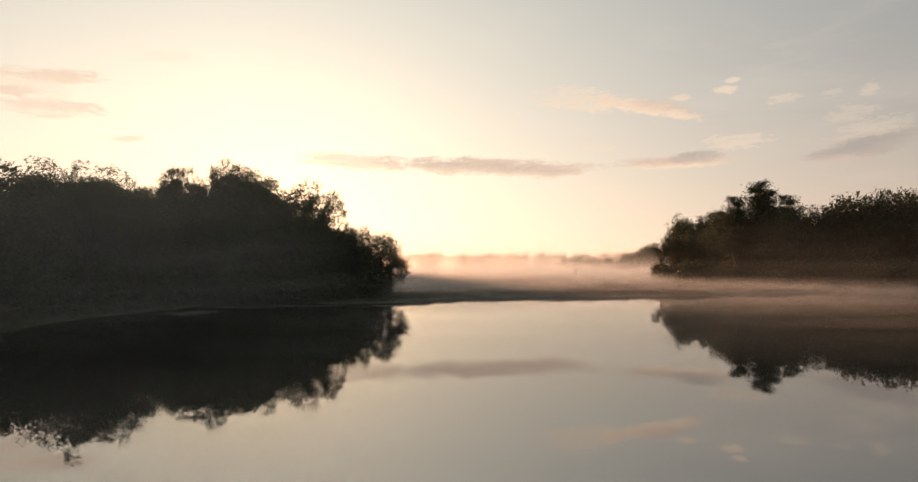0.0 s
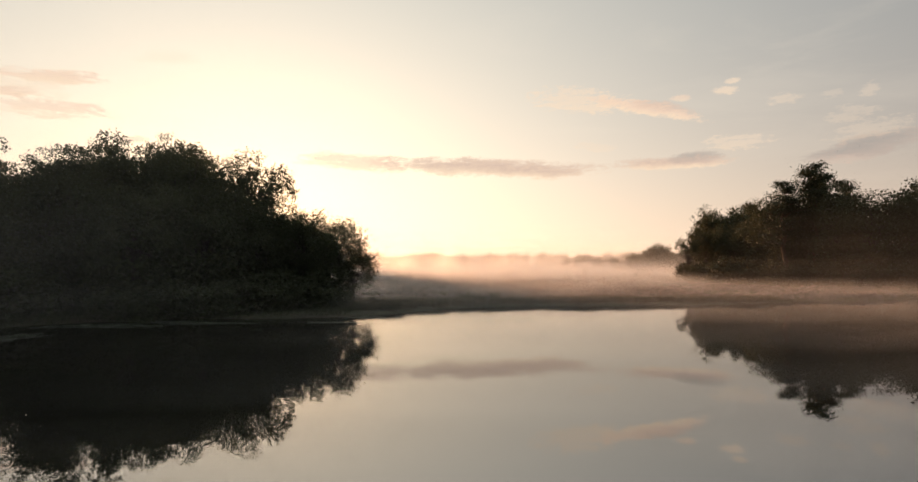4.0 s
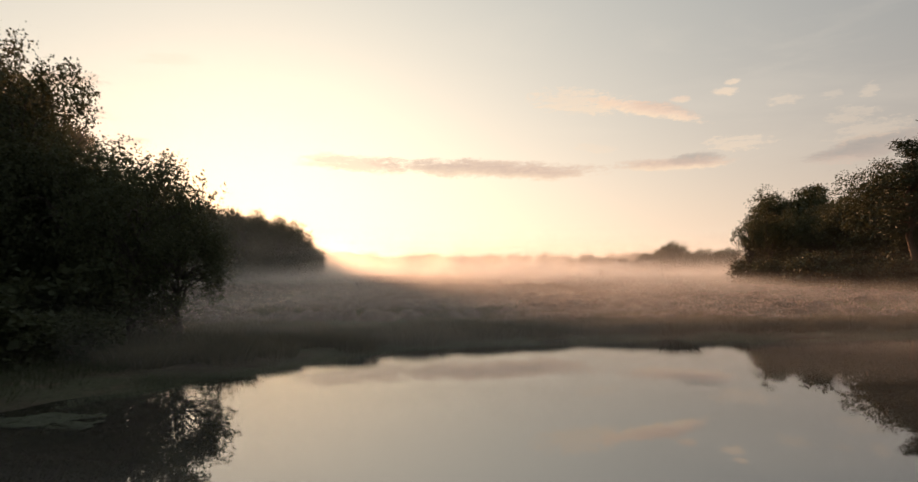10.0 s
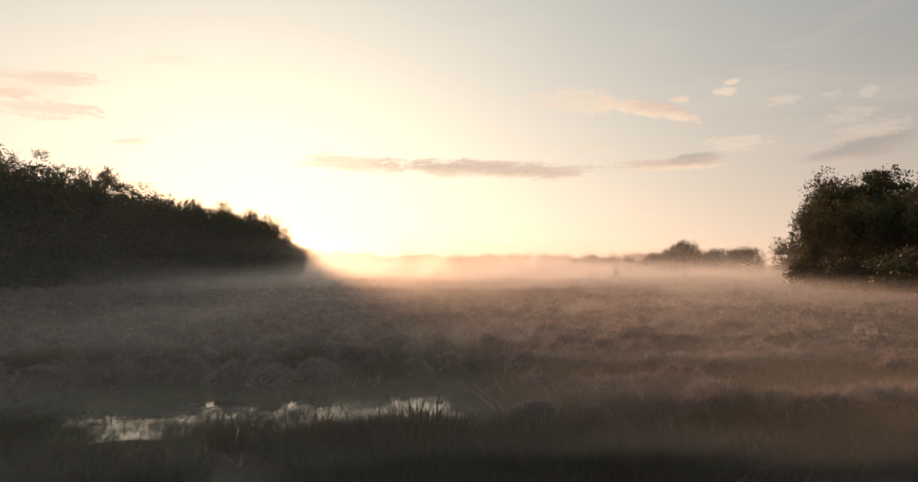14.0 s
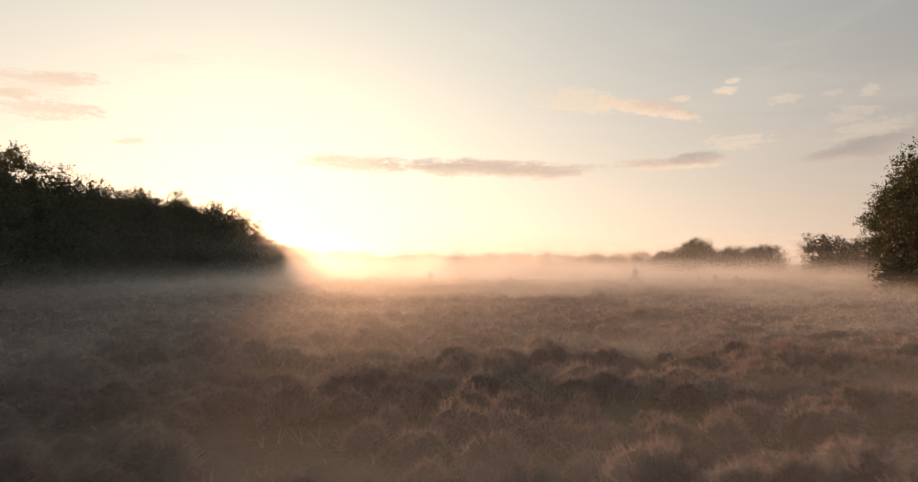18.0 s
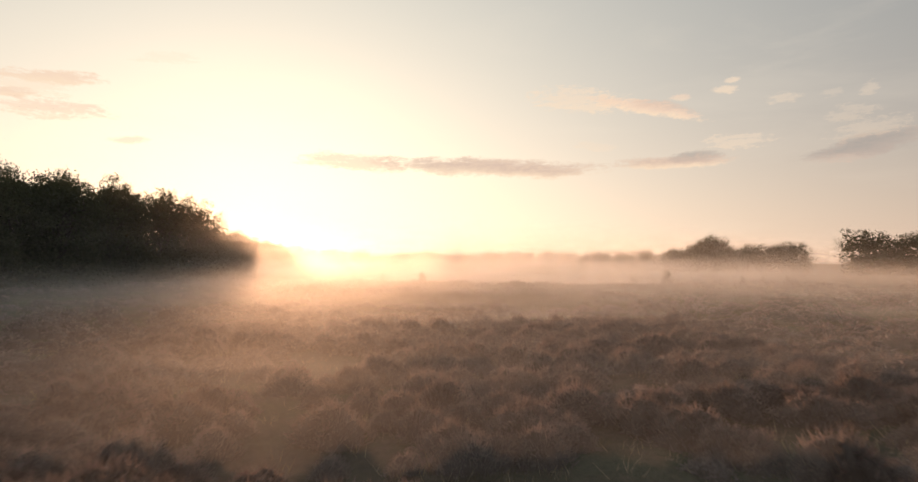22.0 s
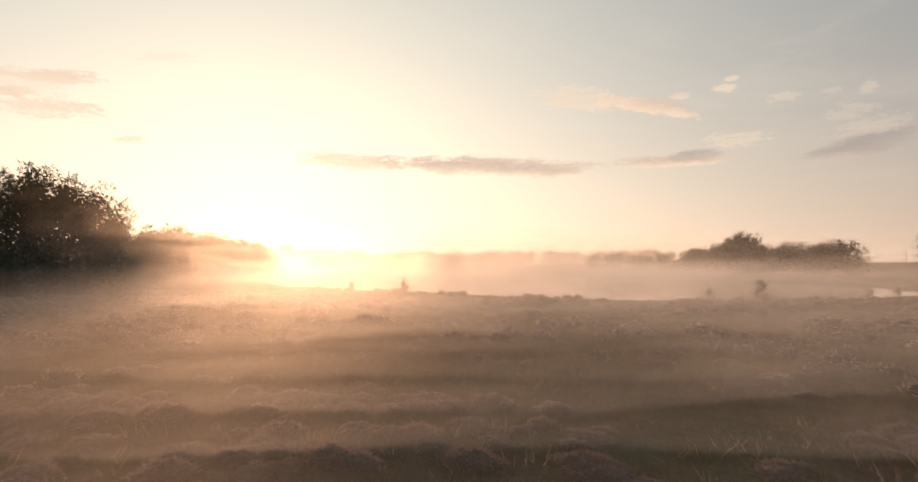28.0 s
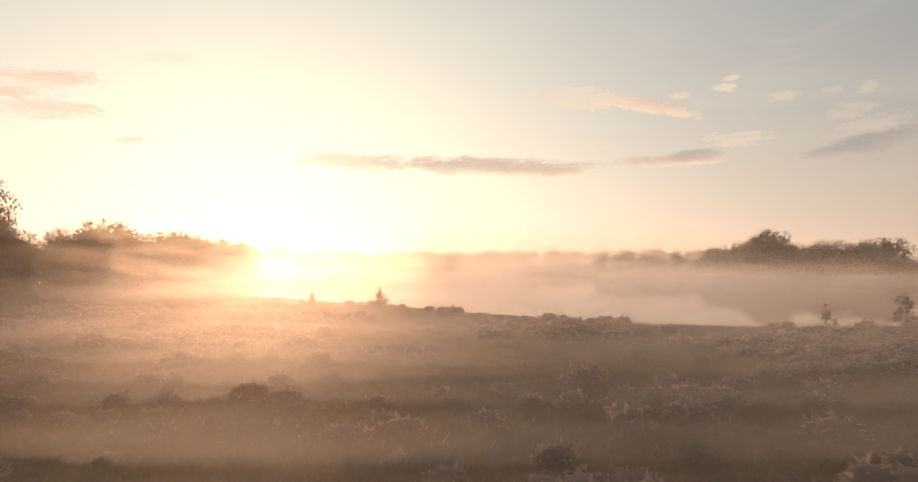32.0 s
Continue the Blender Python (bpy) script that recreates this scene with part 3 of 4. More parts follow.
belt([(-26, 40), (-24, 56), (-15, 62), (-9, 65)], BUSHES, 2.2, 2.6, (1.6, 3.2), 2.0, 2, "shrubs under the oaks on the bank", (1.0, 1.4))
main_rng, rng = rng, np.random.default_rng(17)
belt([(-18, 52), (-11, 58.5), (-7.2, 62.4)], BUSHES, 2.2, 1.5, (1.3, 2.1), 1.2, 2, "shrubs under the oaks on the bank", (1.0, 1.4))
rng = main_rng
MERESIDE = "low trees beside the far mere"
belt([(-37, 197), (-39, 222)], WOOD, 12.0, 4.5, (6.4, 8.2), 8.0, 1, MERESIDE)
belt([(-44, 228), (-62, 262), (-68, 300)], FAR, 12.0, 4.2, (9.0, 11.5), 8.0, 1, MERESIDE)
belt([(-70, 304), (-80, 345), (-78, 392)], FAR, 12.0, 4.5, (11.5, 14.0), 8.0, 1, MERESIDE)
# the wood on the east side
EAST = "trees of the wood on the east side"
for x, y, h, b in ((41.6, 126.0, 8.4, 0.75), (45.0, 127.5, 9.6, 0.75)):
    plant(OPEN, x, y, h, 12.0, b, EAST)
for x, y, h in ((51.6, 104.5, 17.4), (46.6, 103.5, 14.9), (53.6, 106.0, 16.2), (58.0, 108.0, 15.5), (74.0, 92.0, 16.4), (85.0, 93.0, 17.5), (62.0, 146.0, 15.6), (79.0, 90.0, 16.4)):
    plant(PINES, x, y, h, 16.0, 1.0, EAST)
belt([(84, 86), (60, 93)][::-1], WOOD, 12.0, 4.8, (13.4, 15.2), 5.0, 3, EAST, (0.8, 1.0))
belt([(60, 93), (50, 103), (48, 116)][::-1], WOOD, 12.0, 4.6, (12.0, 14.0), 6.0, 2, EAST, (0.75, 0.95))
belt([(48, 116), (47, 130)][::-1], WOOD, 12.0, 4.6, (9.5, 11.5), 6.0, 2, EAST, (0.75, 0.9))
belt([(49, 134), (58, 142)][::-1], WOOD, 12.0, 4.6, (11.5, 14.0), 6.0, 2, EAST, (0.75, 0.9))
belt([(130, 92), (82, 88)][::-1], WOOD, 12.0, 5.5, (15.0, 17.0), 6.0, 2, EAST, (0.8, 1.0))
belt([(62, 146), (75, 175)][::-1], WOOD, 12.0, 5.0, (13.0, 15.0), 6.0, 2, EAST, (0.8, 1.0))
belt([(80, 84), (58, 90), (46, 101), (43, 118), (43, 130)][::-1], BUSHES, 2.2, 2.4, (2.4, 4.4), 2.5, 1, "shrubs along the edge of the east wood", (1.0, 1.4))
LOW = "undergrowth beneath the trees"
belt([(-40, 0), (-40, 60)], UNDER, 2.2, 3.2, (3.0, 4.2), 6.0, 2, LOW, (1.2, 1.6))
belt([(-48, 60), (-48, 106), (-49, 160), (-43, 196)], UNDER, 2.2, 3.4, (3.4, 5.0), 5.0, 1, LOW, (1.1, 1.5))
belt([(130, 94), (84, 90), (62, 97), (53, 106), (52, 130), (60, 142)][::-1], UNDER, 2.2, 3.4, (3.4, 5.0), 5.0, 1, LOW, (1.1, 1.5))
# trees beyond the mere
BEYOND = "distant trees beyond the mere"
belt([(97, 240), (112, 238), (150, 240)][::-1], FAR, 12.0, 4.0, (8.8, 10.8), 9.0, 1, BEYOND)
belt([(118, 292), (106, 330)][::-1], FAR, 12.0, 4.0, (8.2, 10.2), 9.0, 1, BEYOND)
belt([(106, 330), (100, 372)][::-1], FAR, 12.0, 4.0, (9.0, 11.2), 9.0, 1, BEYOND)
belt([(100, 372), (70, 425)][::-1], FAR, 12.0, 6.0, (6.5, 10.0), 9.0, 1, BEYOND)
for x, y, h, b in ((104.0, 333.0, 14.2, 0.9), (108.5, 336.0, 13.8, 0.9), (99.5, 332.0, 12.2, 1.0)):
    plant(FAR, x, y, h, 12.0, b, BEYOND)
belt([(96, 234), (150, 234)][::-1], UNDER, 2.2, 4.0, (4.0, 5.5), 5.0, 1, LOW, (1.2, 1.6))
belt([(114, 288), (101, 330), (94, 372)][::-1], UNDER, 2.2, 4.2, (4.0, 5.5), 5.0, 1, LOW, (1.2, 1.6))
belt([(-420, 560), (-250, 620), (-130, 690)], FAR, 12.0, 9.0, (18, 24), 25.0, 1, BEYOND, (1.0, 1.5))
belt([(-130, 690), (60, 820), (320, 860)], FAR, 12.0, 9.0, (13, 19), 25.0, 1, BEYOND, (1.1, 1.7))
# saplings and bushes on the rise before the mere
for x, y, h in ((34.0, 179.0, 1.9), (29.2, 179.0, 1.5), (12.8, 172.7, 1.3), (-8.0, 202.0, 1.5), (-1.0, 200.5, 1.8), (44.8, 180.0, 1.2), (48.0, 181.0, 1.3), (52.0, 182.0, 1.1)):
    plant(SAPLINGS, x, y, h * 1.12, 1.5, 1.35, "lone saplings on the rise")
for x, y, h in ((39.6, 180.0, 0.6), (41.5, 180.5, 0.5), (38.0, 179.5, 0.45)):
    plant(BUSHES, x, y, h, 2.2, 1.2, "bushes on the rise")
for kinds in (OAKS, WOOD, LACE, UNDER, OPEN, SKIRT, PINES, BIRCHES, FAR, BUSHES, SAPLINGS):
    for model in kinds:
        if model.name not in placed:
            for ob in (*model.children_recursive, model):
                bpy.data.objects.remove(ob)


# ---- rushes along the shore ----
def blades(r, count, spread, high, width, splay, plain=False):
    """Upright pointed blades, as triangles, that lean outward."""
    q, d = r.uniform(0, 2 * math.pi, count), spread * np.sqrt(r.random(count))
    foot = np.stack([np.cos(q) * d, np.sin(q) * d, np.full(count, -0.05)], 1)
    h = high * r.uniform(0.55, 1.1, count)
    lean = splay * h * (0.25 + d / spread) * r.uniform(0.3, 1.2, count)
    q2 = q + r.normal(size=count) * 0.7
    tip = foot + np.stack([np.cos(q2) * lean, np.sin(q2) * lean, h], 1)
    mid = foot + (tip - foot) * 0.55 + np.stack([-np.cos(q2) * lean * 0.12, -np.sin(q2) * lean * 0.12, h * 0.06], 1)
    s = r.uniform(0, math.pi, count)
    side = np.stack([np.cos(s), np.sin(s), np.zeros(count)], 1) * (width * r.uniform(0.6, 1.3, count))[:, None]
    if plain:
        return np.stack([foot - side, foot + side, tip], 1).reshape(-1, 3), np.arange(3 * count).reshape(count, 3)
    verts = np.stack([foot - side, foot + side, mid + side * 0.8, tip, mid - side * 0.8], 1).reshape(-1, 3)
    base = 5 * np.arange(count)[:, None]
    tris = np.concatenate([base + (0, 1, 2), base + (0, 2, 4), base + (4, 2, 3)], 1).reshape(-1, 3)
    return verts, tris


def rush_clump(seed):
    r = np.random.default_rng(seed)
    thick = blades(r, 520, 0.36, 0.44, 0.0065, 0.5)
    ob = new("rush_tussock", mesh_from("rush_tussock", *thick, RUSH_BLADE))
    return tagged(ob, "dense tussock of dark soft rush in shallow water", "rush", "rush tussocks on the shore")


RUSHES = [rush_clump(100 + i) for i in range(5)]
used = set()


def set_rush(x, y, s):
    k = int(rng.integers(len(RUSHES)))
    m = pose(x, y, max(stand(x, y), -0.08), 0, 0, rng.uniform(0, 360)) @ Matrix.Diagonal((s * rng.uniform(0.9, 1.6), s * rng.uniform(0.9, 1.6), s, 1))
    if k in used:
        copy_thing(RUSHES[k], m @ Matrix.Diagonal((*[1 / c for c in RUSHES[k].scale], 1)))
    else:
        used.add(k)
        RUSHES[k].matrix_basis = m


def shore_line(x):
    return float(np.interp(x, [-6, -2.4, 0.2, 2.4, 4.8, 7, 9.3, 12, 18, 25, 34], [55.5, 60.3, 64.2, 65.7, 66.6, 66.8, 67.7, 67.2, 68.5, 69, 72]))


for i in range(120):
    x = rng.uniform(-10, 4.5)
    y0 = max(shore_line(x) + 1.6, 61.0)
    set_rush(x, y0 + rng.random() * (70.8 - y0), rng.uniform(0.85, 1.55))
for i in range(120):
    x = rng.uniform(3, 30)
    set_rush(x, shore_line(x) + 2.0 + abs(rng.normal()) * 1.1, rng.uniform(0.9, 1.6))
for i in range(60):
    x = rng.uniform(-12, 6)
    set_rush(x, 78.6 + rng.normal() * 0.8, rng.uniform(0.9, 1.5))


# ---- heather, grass and weed: more than anyone could count ----
def scatter(models, spots, sizes, turns, tall):
    """Joins turned and scaled copies of small vertex models at spots into one set of arrays."""
    verts, faces, base = [], [], 0
    kind = rng.integers(len(models), size=len(spots))
    for k, (v, f) in enumerate(models):
        at = np.where(kind == k)[0]
        if not len(at):
            continue
        c, s = np.cos(turns[at])[:, None], np.sin(turns[at])[:, None]
        w = sizes[at][:, None]
        x = (v[None, :, 0] * c - v[None, :, 1] * s) * w + spots[at, 0:1]
        y = (v[None, :, 0] * s + v[None, :, 1] * c) * w + spots[at, 1:2]
        z = v[None, :, 2] * (sizes[at] * tall[at])[:, None] + spots[at, 2:3]
        verts.append(np.stack([x, y, z], -1).reshape(-1, 3))
        faces.append((f[None] + (np.arange(len(at)) * len(v))[:, None, None]).reshape(-1, 3) + base)
        base += len(at) * len(v)
    return np.concatenate(verts), np.concatenate(faces)


def heather_model(seed, sprigs, wide, rings=4, sides=10):
    """One cushion of heather, radius about 0.5: the short sprigs on it, and the woody dome beneath."""
    r = np.random.default_rng(seed)
    swell = lambda q: 0.40 + 0.07 * np.sin(2 * q + seed) + 0.05 * np.sin(3 * q + 2 * seed) + 0.03 * np.sin(7 * q + seed)
    dome = lambda q, t: 0.30 * (1 - t ** 2.6) * (1 + 0.18 * np.sin(3 * q + 5 * t + seed))
    v, f = [(0, 0, 0.27)], []
    for i in range(1, rings + 1):
        for k in range(sides):
            q = 2 * math.pi * (k + 0.5 * (i % 2)) / sides
            t = i / rings
            v.append((math.cos(q) * swell(q) * t, math.sin(q) * swell(q) * t, float(dome(q, t)) - 0.03 - (0.10 if i == rings else 0)))
    for k in range(sides):
        f.append((0, 1 + k, 1 + (k + 1) % sides))
    for i in range(rings - 1):
        for k in range(sides):
            a, b = 1 + i * sides + k, 1 + i * sides + (k + 1) % sides
            f += [(a, a + sides, b), (b, a + sides, b + sides)]
    q, t = r.uniform(0, 2 * math.pi, sprigs), r.random(sprigs) ** 0.6
    d = swell(q) * t
    foot = np.stack([np.cos(q) * d, np.sin(q) * d, dome(q, t) - 0.04], 1)
    way = unit(np.stack([np.cos(q) * t * 1.1, np.sin(q) * t * 1.1, np.full(sprigs, 0.75)], 1) + r.normal(size=(sprigs, 3)) * 0.6)
    tip = foot + way * r.uniform(0.05, 0.14, sprigs)[:, None]
    side = unit(np.cross(way, r.normal(size=(sprigs, 3)))) * (wide * r.uniform(0.6, 1.4, sprigs))[:, None]
    return (np.stack([foot - side, foot + side, tip], 1).reshape(-1, 3), np.arange(3 * sprigs).reshape(sprigs, 3)), (np.array(v), np.array(f))


def on_land(x, y, above=0.02):
    z = ground_height(x, y)
    ok = z > above
    return np.stack([x, y, z], 1)[ok]


def heather_spots(count, x0, x1, y0, y1, seed):
    r = np.random.default_rng(seed)
    x, y = r.uniform(x0, x1, count), r.uniform(y0, y1, count)
    lush = waves(x, y, 7.0, 21) + 0.6 * waves(x, y, 2.6, 22) + r.normal(size=count) * 0.25
    keep = (lush > np.where(y > 136, 0.30, np.where(y > 124, 0.08, -0.32))) & (y > 71 + np.abs(x - 4) * 0.08)
    return on_land(x[keep], y[keep], 0.05)


def lay(name, models, spots, lo, hi, tall_lo, tall_hi, mat, label, category):
    k = len(spots)
    spots = spots - (0, 0, 0.03)
    made = scatter(models, spots, rng.uniform(lo, hi, k), rng.uniform(0, 6.28, k), rng.uniform(tall_lo, tall_hi, k))
    return tagged(new(name, mesh_from(name, *made, mat)), label, category, kind="stuff")


def lay_heather(models, spots, lo, hi, tall_lo, tall_hi, where):
    global rng
    seed = int(rng.integers(1000))
    for part_of, mat, name, label in ((0, HEATHER, "heather", "mauve brown heather sprigs on low cushions " + where),
                                      (1, STEMS, "heather_stems", "dark woody heather cushions " + where)):
        rng = np.random.default_rng(seed)
        lay(name, [m[part_of] for m in models], spots, lo, hi, tall_lo, tall_hi, mat, label, "heather")


near = [heather_model(200 + i, 640, 0.0085) for i in range(5)]
middle = [heather_model(210 + i, 60, 0.023, 2, 7) for i in range(4)]
heath = heather_spots(3500, -6, 16, 72, 150, 1)
lay_heather(near, heath[heath[:, 1] <= 130], 0.7, 1.7, 0.75, 1.35, "along the open heath")
lay_heather(near, heath[heath[:, 1] > 130], 0.8, 1.6, 0.35, 0.65, "low in the grass of the rise")
outer = np.concatenate([heather_spots(5200, -40, -6, 74, 200, 2), heather_spots(5200, 16, 55, 74, 182, 3), heather_spots(3500, -26, 34, 150, 214, 4)])
lay_heather(middle, outer, 0.8, 2.0, 0.6, 1.1, "farther out on the heath")


def tuft_model(seed, count, spread, high, width, splay):
    return blades(np.random.default_rng(seed), count, spread, high, width, splay, True)


green = [tuft_model(220 + i, 36, 0.24, 0.22, 0.007, 0.7) for i in range(4)]
straw = [tuft_model(230 + i, 5, 0.16, 0.28, 0.009, 0.9) for i in range(5)]


def even_spots(count, x0, x1, y0, y1, seed, above=0.02, bare=-9.0):
    r = np.random.default_rng(seed)
    x, y = r.uniform(x0, x1, count), r.uniform(y0, y1, count)
    keep = waves(x, y, 6.0, 31) + r.normal(size=count) * 0.3 > bare
    return on_land(x[keep], y[keep], above)


lay("moor_grass", green, np.concatenate([even_spots(9000, -9, 19, 70, 128, 5, 0.03, 0.45), even_spots(15000, -10, 24, 124, 170, 6, 0.03)]),
    0.7, 1.4, 0.7, 1.2, GREEN_GRASS, "olive brown tufts of moor grass", "grass")
lay("moor_grass", green, np.concatenate([even_spots(5000, -34, -9, 66, 190, 7), even_spots(5000, 19, 50, 70, 182, 8), even_spots(3500, -20, 36, 172, 206, 9)]),
    0.9, 1.8, 0.6, 1.0, GREEN_GRASS, "moor grass farther out on the heath", "grass")
grassy = [tuft_model(270 + i, 46, 0.26, 0.46, 0.006, 0.5) for i in range(4)]
sway = even_spots(2600, -1, 17, 141, 154, 16, 0.03, -0.05)
lay("tall_moor_grass", grassy, sway, 0.7, 1.4, 0.7, 1.1, GREEN_GRASS, "stand of taller olive moor grass on the rise", "grass")
lay("dry_grass", straw, np.concatenate([even_spots(9000, -9, 20, 68, 136, 10, 0.03, 0.0), even_spots(260, -4, 16, 138, 162, 11)]),
    0.6, 1.5, 0.6, 1.3, DRY_GRASS, "pale dry grass stalks catching the low sun", "grass")
# short sedge that stands in the shallow bog and along the water's edge
short = [tuft_model(240 + i, 16, 0.17, 0.15, 0.009, 0.8) for i in range(4)]
r = np.random.default_rng(77)
bx, by = r.uniform(-8.5, 7.0, 15000), r.uniform(70.2, 78.0, 15000)
wet = np.stack([bx, by, np.maximum(ground_height(bx, by), 0.03)], 1)
wet = wet[0.7 * waves(bx, by, 1.4, 43) + 0.7 * waves(bx, by, 0.6, 44) + 0.2 * (np.abs(by - 73.4) - 1.2) + r.normal(size=15000) * 0.25 > 0.03]
ex = r.uniform(-5, 24, 13000)
ey = np.interp(ex, [-6, -2.4, 0.2, 2.4, 4.8, 7, 9.3, 12, 18, 25], [55.5, 60.3, 64.2, 65.7, 66.6, 66.8, 67.7, 67.2, 68.5, 69]) + r.normal(size=13000) * 0.75 + 0.75
rim = np.stack([ex, ey, np.maximum(ground_height(ex, ey), -0.02)], 1)[waves(ex, ey, 2.5, 41) > -0.35]
lay("short_sedge", short, np.concatenate([wet, rim]), 0.8, 1.5, 0.5, 1.1, SEDGE, "short grey-green sedge and moss at the water's edge", "sedge")
# sedge and grass on the pond's west bank; dark leaf colour holds the bank's shade
lay("bank_sedge", green, np.concatenate([even_spots(5000, -30, -6, 8, 66, 12, -0.12), even_spots(3500, 28, 75, 68, 90, 13, -0.1)]),
    1.2, 2.6, 0.6, 1.2, BUSH_LEAF, "sedge and grass along the bank, shade put in its dark colour", "sedge")
# tall brown grass with withered broad leaves, east of the bog
tall = [tuft_model(250 + i, 60, 0.28, 0.50, 0.006, 0.8) for i in range(4)]
withered = [tuft_model(260 + i, 3, 0.24, 0.42, 0.020, 1.3) for i in range(6)]
stand_spots = np.concatenate([even_spots(900, 4.8, 16, 70.3, 77.5, 14, 0.0), even_spots(500, 14, 27, 71, 76, 15, 0.0, 0.0)])
lay("reed_grass", tall, stand_spots, 0.8, 1.5, 0.7, 1.15, REED_GRASS, "stand of tall brown marsh grass beside the bog", "grass")
lay("withered_leaves", withered, np.concatenate([even_spots(420, -8, 19, 79, 128, 18, 0.03, 0.1), even_spots(60, -4, 16, 134, 160, 19)]), 0.35, 0.75, 0.7, 1.2, DRY_GRASS, "pale withered leaves scattered in the heather", "grass")
lay("withered_leaves", withered, stand_spots, 0.8, 1.3, 0.8, 1.2, DRY_GRASS, "pale withered blades among the brown marsh grass", "grass")


# ---- floating weed ----
def weed_mat(x, y, wide, deep, seed):
    """A ragged raft of floating leaves, a few centimetres thick at most."""
    r = np.random.default_rng(seed)
    k = 3000
    q, d = r.uniform(0, 6.28, k), np.sqrt(r.random(k))
    edge = 1 + 0.25 * np.sin(3 * q + seed) + 0.15 * np.sin(7 * q + seed * 2)
    c = np.stack([np.cos(q) * d * edge * wide, np.sin(q) * d * edge * deep, r.uniform(0.006, 0.03, k)], 1)
    gaps = waves(c[:, 0] + 3 * seed, c[:, 1] * 2.0, 0.5, 60 + seed) + r.normal(size=k) * 0.2 > -0.12
    c, k = c[gaps], int(gaps.sum())
    s = r.uniform(0.015, 0.045, k)
    turn = r.uniform(0, 6.28, k)
    verts = []
    for j in range(6):
        a = turn + j * math.pi / 3
        verts.append(c + np.stack([np.cos(a) * s, np.sin(a) * s * 0.9, r.uniform(-0.004, 0.012, k)], 1))
    verts = np.stack(verts, 1).reshape(-1, 3)
    b = 6 * np.arange(k)[:, None]
    tris = np.concatenate([b + (0, 1, 2), b + (0, 2, 3), b + (0, 3, 4), b + (0, 4, 5)], 1).reshape(-1, 3)
    ob = new("floating_weed", mesh_from("floating_weed", verts, tris, MAT_WEED))
    ob.location = (x, y, 0)
    tagged(ob, "raft of small floating leaves on the pond", "water plant", "rafts of floating weed")


for x, y, wide, deep, seed in ((-13.0, 51.5, 2.6, 0.7, 1), (-6.0, 52.0, 1.4, 0.35, 2), (-17.5, 50.0, 3.0, 1.2, 3), (-4.6, 55.5, 1.2, 0.5, 4), (-19.0, 44.0, 1.6, 2.4, 5), (-15.6, 52.6, 1.8, 0.7, 6),
                               (-2.5, 73.4, 2.2, 0.7, 9)):
    weed_mat(x, y, wide, deep, seed)


# a broken stalk that stands out of the pond
stub, _ = limb(np.random.default_rng(5), (0, 0, -0.25), (0.012, 0.0, 0.055), 0.012, 0.007, 0.08, 6, 7)
stalk = tagged(new("reed_stub", mesh_from("reed_stub", *stub, OAK_BARK, True)), "short dark broken reed stalk standing in still water", "reed")
stalk.location = (5.87, 63.15, 0.0)


# ---- ground mist ----
def mist_sheet(y, x0, x1, z0, z1, amount, fade0, fade1, east=1.0):
    """One thin upright layer of mist: vertices with their share of density (u) and its fall with height (v)."""
    nx, nz = max(4, int((x1 - x0) / 3)), 8
    xs, zs = np.linspace(x0, x1, nx + 1), np.linspace(z0, z1, nz + 1)
    gx, gz = np.meshgrid(xs, zs)
    gy = y + 0.03 * (gx - 4) ** 2 / 20 + 0.9 * np.sin(gx * 0.11 + y) + 0.5 * np.sin(gx * 0.37 + 2.3 * y)
    side = np.interp(gx, (14, 34) if y < 185 else (30, 80), (1.0, east))
    if 92 < y < 165:
        side = side * np.interp(gx, (-14, 4), (0.5, 1.0))
    if fade0:
        side = side * np.clip((gx - x0) / fade0, 0, 1)
    if fade1:
        side = side * np.clip((x1 - gx) / fade1, 0, 1)
    t = (gz - z0) / (z1 - z0)
    drop = np.clip(1 - t, 0, 1) ** 1.6 * np.clip(t / 0.22 + 0.1, 0, 1)
    verts = np.stack([gx, gy, gz], -1).reshape(-1, 3)
    uv = np.stack([side * amount, drop], -1).reshape(-1, 2)
    i = (np.arange(nz)[:, None] * (nx + 1) + np.arange(nx)).ravel()
    return verts, np.stack([i, i + 1, i + nx + 2, i + nx + 1], 1), uv


def build_mist(name, sheets, label):
    verts, faces = join([(v, f) for v, f, _ in sheets])
    uv = np.concatenate([u for _, _, u in sheets])
    me = mesh_from(name, verts, faces, MIST_MAT, True)
    layer = me.uv_layers.new(name="density")
    layer.data.foreach_set("uv", uv[faces.ravel()].astype(np.float32).ravel())
    tagged(new(name, me), label, "mist", kind="stuff")


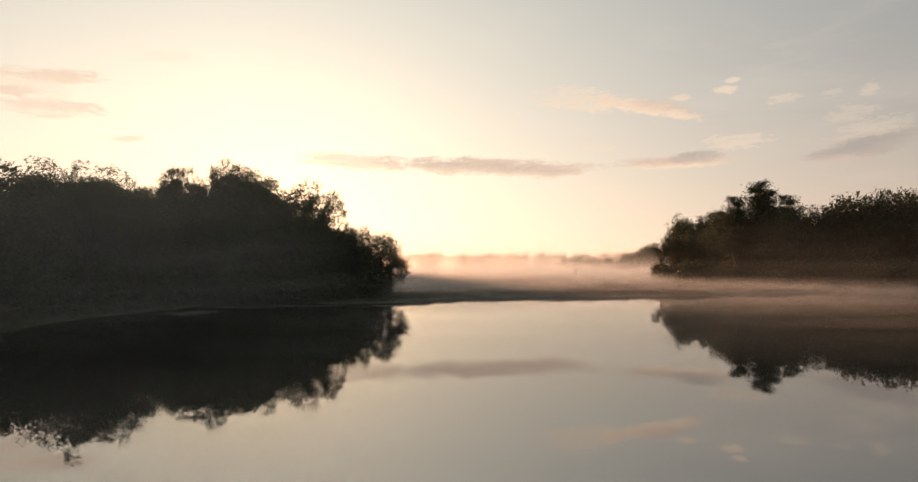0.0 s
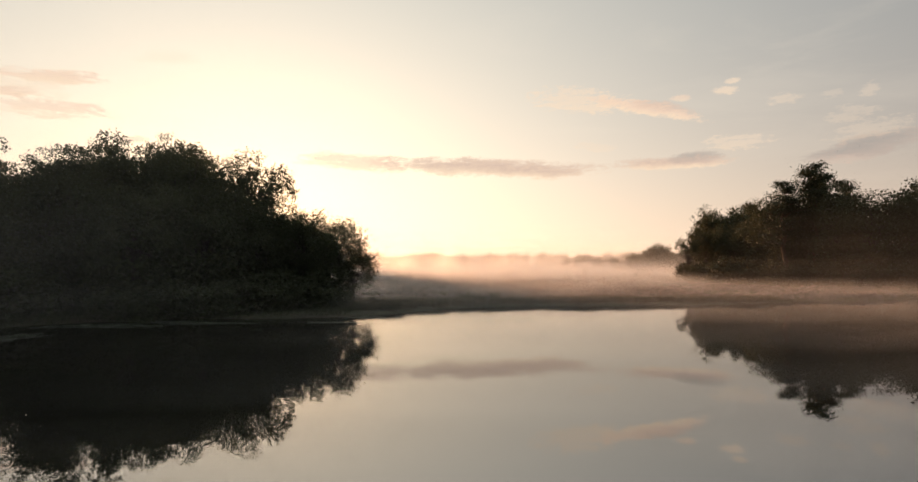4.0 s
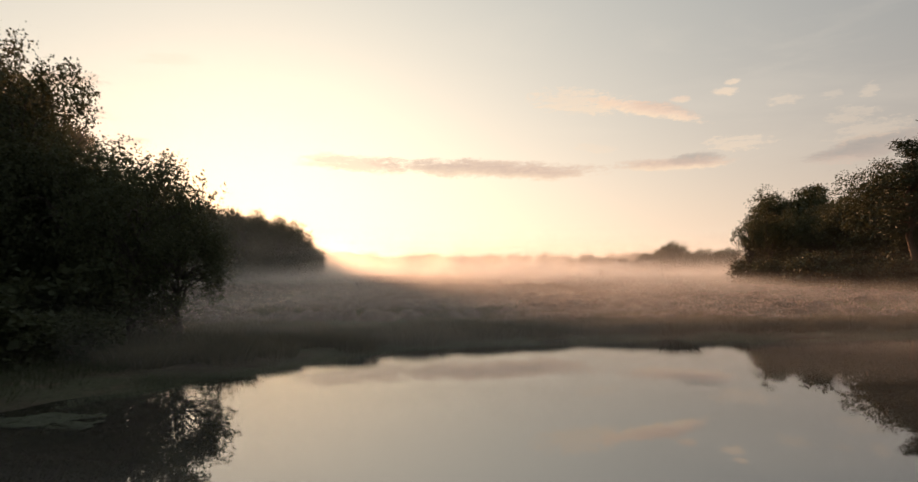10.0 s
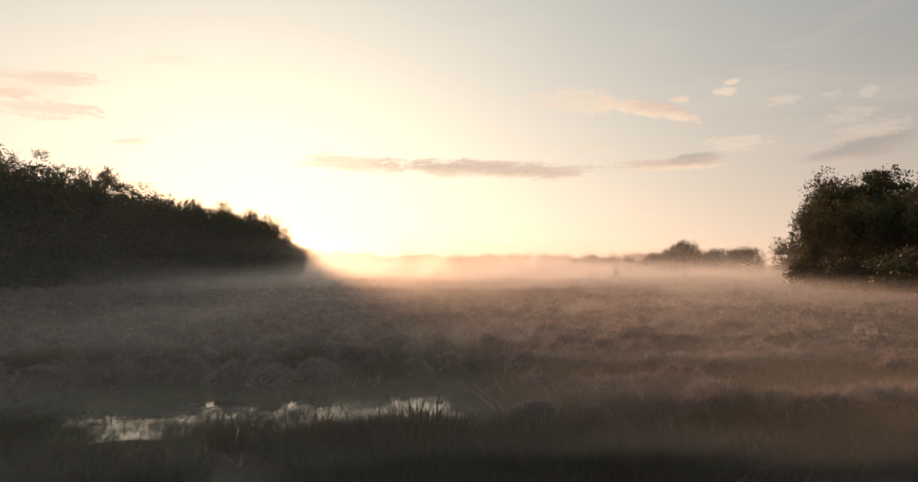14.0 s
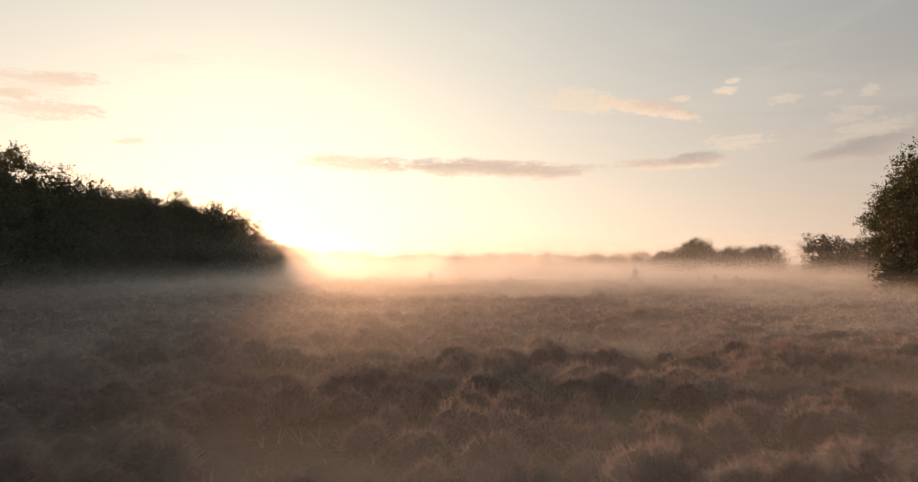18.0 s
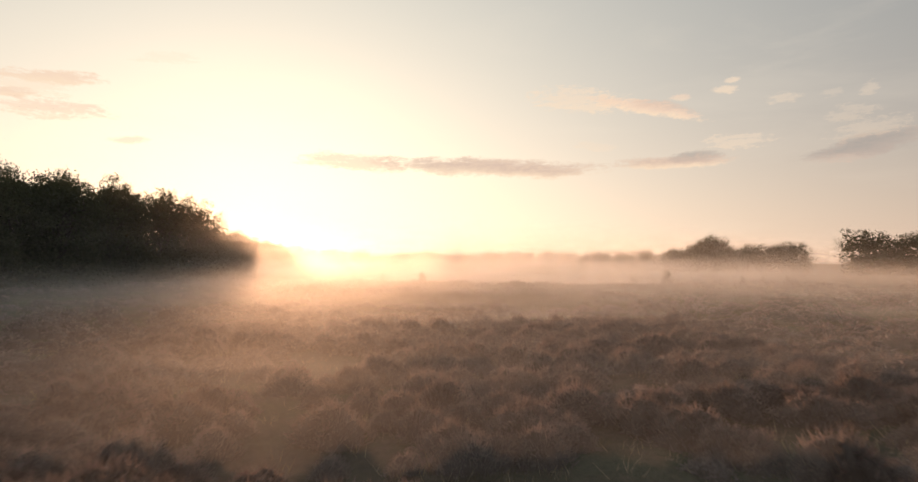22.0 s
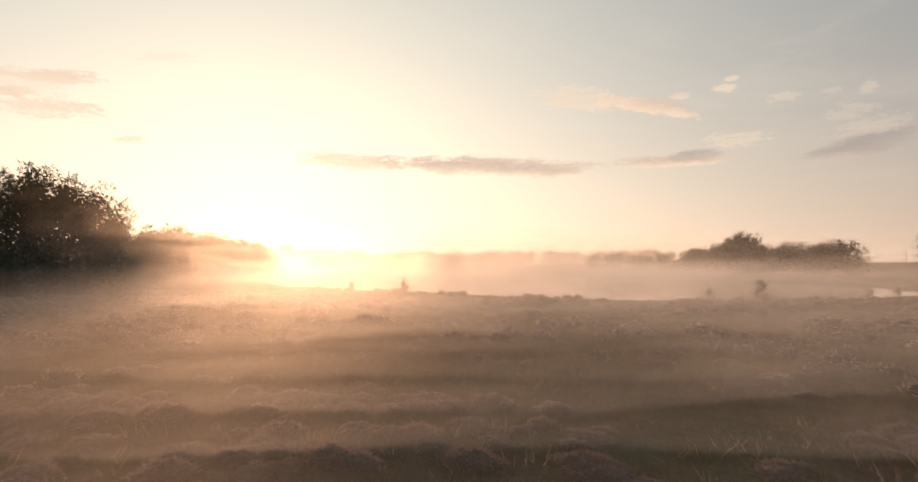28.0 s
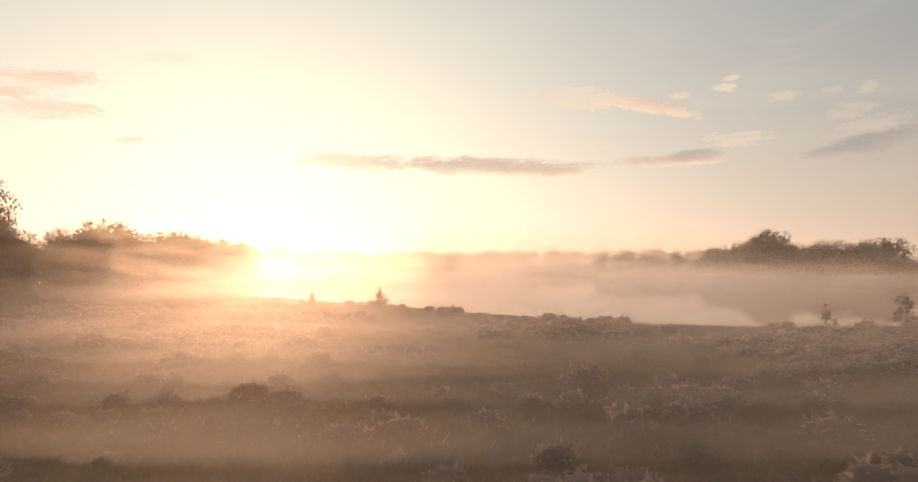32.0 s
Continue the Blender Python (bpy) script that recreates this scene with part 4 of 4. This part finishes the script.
low_mist, side_mist, far_mist = [], [], []
for i in range(34):
    y = 12 + 9.6 * i if i < 5 else 60 + 4.3 * (i - 5)
    # density raised over the heath to stand in for lens glare too
    thick = (1.5 if i < 5 else 0.66) * float(np.interp(y, (12, 50, 62, 72, 90, 110, 125, 145, 180), (0.45, 0.6, 1.9, 3.8, 4.1, 4.0, 4.6, 4.3, 2.9)))
    low_mist.append(mist_sheet(y, -12 if i < 5 else -48, 84, -0.02, float(np.interp(y, (90, 118, 140, 160, 185), (2.15, 3.0, 3.8, 4.4, 4.4))), MIST_LOW * thick, 10, 12, 0.62))
for i in range(3):
    low_mist.append(mist_sheet(50 + 6.0 * i, 10, 90, -0.02, 1.5, 0.085, 22, 12))
    side_mist.append(mist_sheet(54 + 6.0 * i, 22, 110, 0.0, 13.0, 0.018, 14, 6))
# extra sheets lift the dark west shore, for mist and lens glare together
for i in range(3):
    low_mist.append(mist_sheet(63 + 4.0 * i, -26, 8, -0.02, 2.4, 0.04, 8, 8))
for y in (75, 86):
    side_mist.append(mist_sheet(y, 26, 110, 0.0, 11.0, 0.032, 12, 6))
for i in range(8):
    y = 96 + 16.0 * i
    # west sheets are thickened to stand in for lens flare over the wood
    side_mist.append(mist_sheet(y, -44, -10, 0.1, 13.0, MIST_SIDE * (1.6 if i < 2 else 1.4 + 0.1 * i), 4, 18))
    side_mist.append(mist_sheet(y, 20, 64, 0.1, 6.0, MIST_SIDE * 0.36, 14, 4))
# sheets added before the west bank to lighten the dark oaks
for y, dense in ((13, 0.06), (24, 0.09), (30, 0.05), (36, 0.10), (50, 0.028), (72, 0.06), (84, 0.06)):
    side_mist.append(mist_sheet(y, -50, -4, 0.0, 15.0, dense, 4, 10))
for i in range(10):
    y = 186 + 22.0 * i
    far_mist.append(mist_sheet(y, -110, 150, 0.0, 11.0 + 0.8 * i, MIST_FAR * 1.55, 10, 10, 0.6))
for i in range(12):
    far_mist.append(mist_sheet(192 + 13.0 * i, -80, 120, 0.0, 4.6 + 0.25 * i, MIST_FAR * 1.5, 12, 12))
for i in range(4):
    far_mist.append(mist_sheet(430 + 60 * i, -700, 900, 0.0, 26.0 + 7 * i, MIST_FAR * 2.0, 10, 10))
build_mist("low_mist", low_mist, "thin knee-high mist over pond and heath, thickened to stand for lens glare")
build_mist("side_mist", side_mist, "pale mist before the edges of the woods, thickened to stand for lens glare")
build_mist("far_mist", far_mist, "thick pale mist over the far mere")
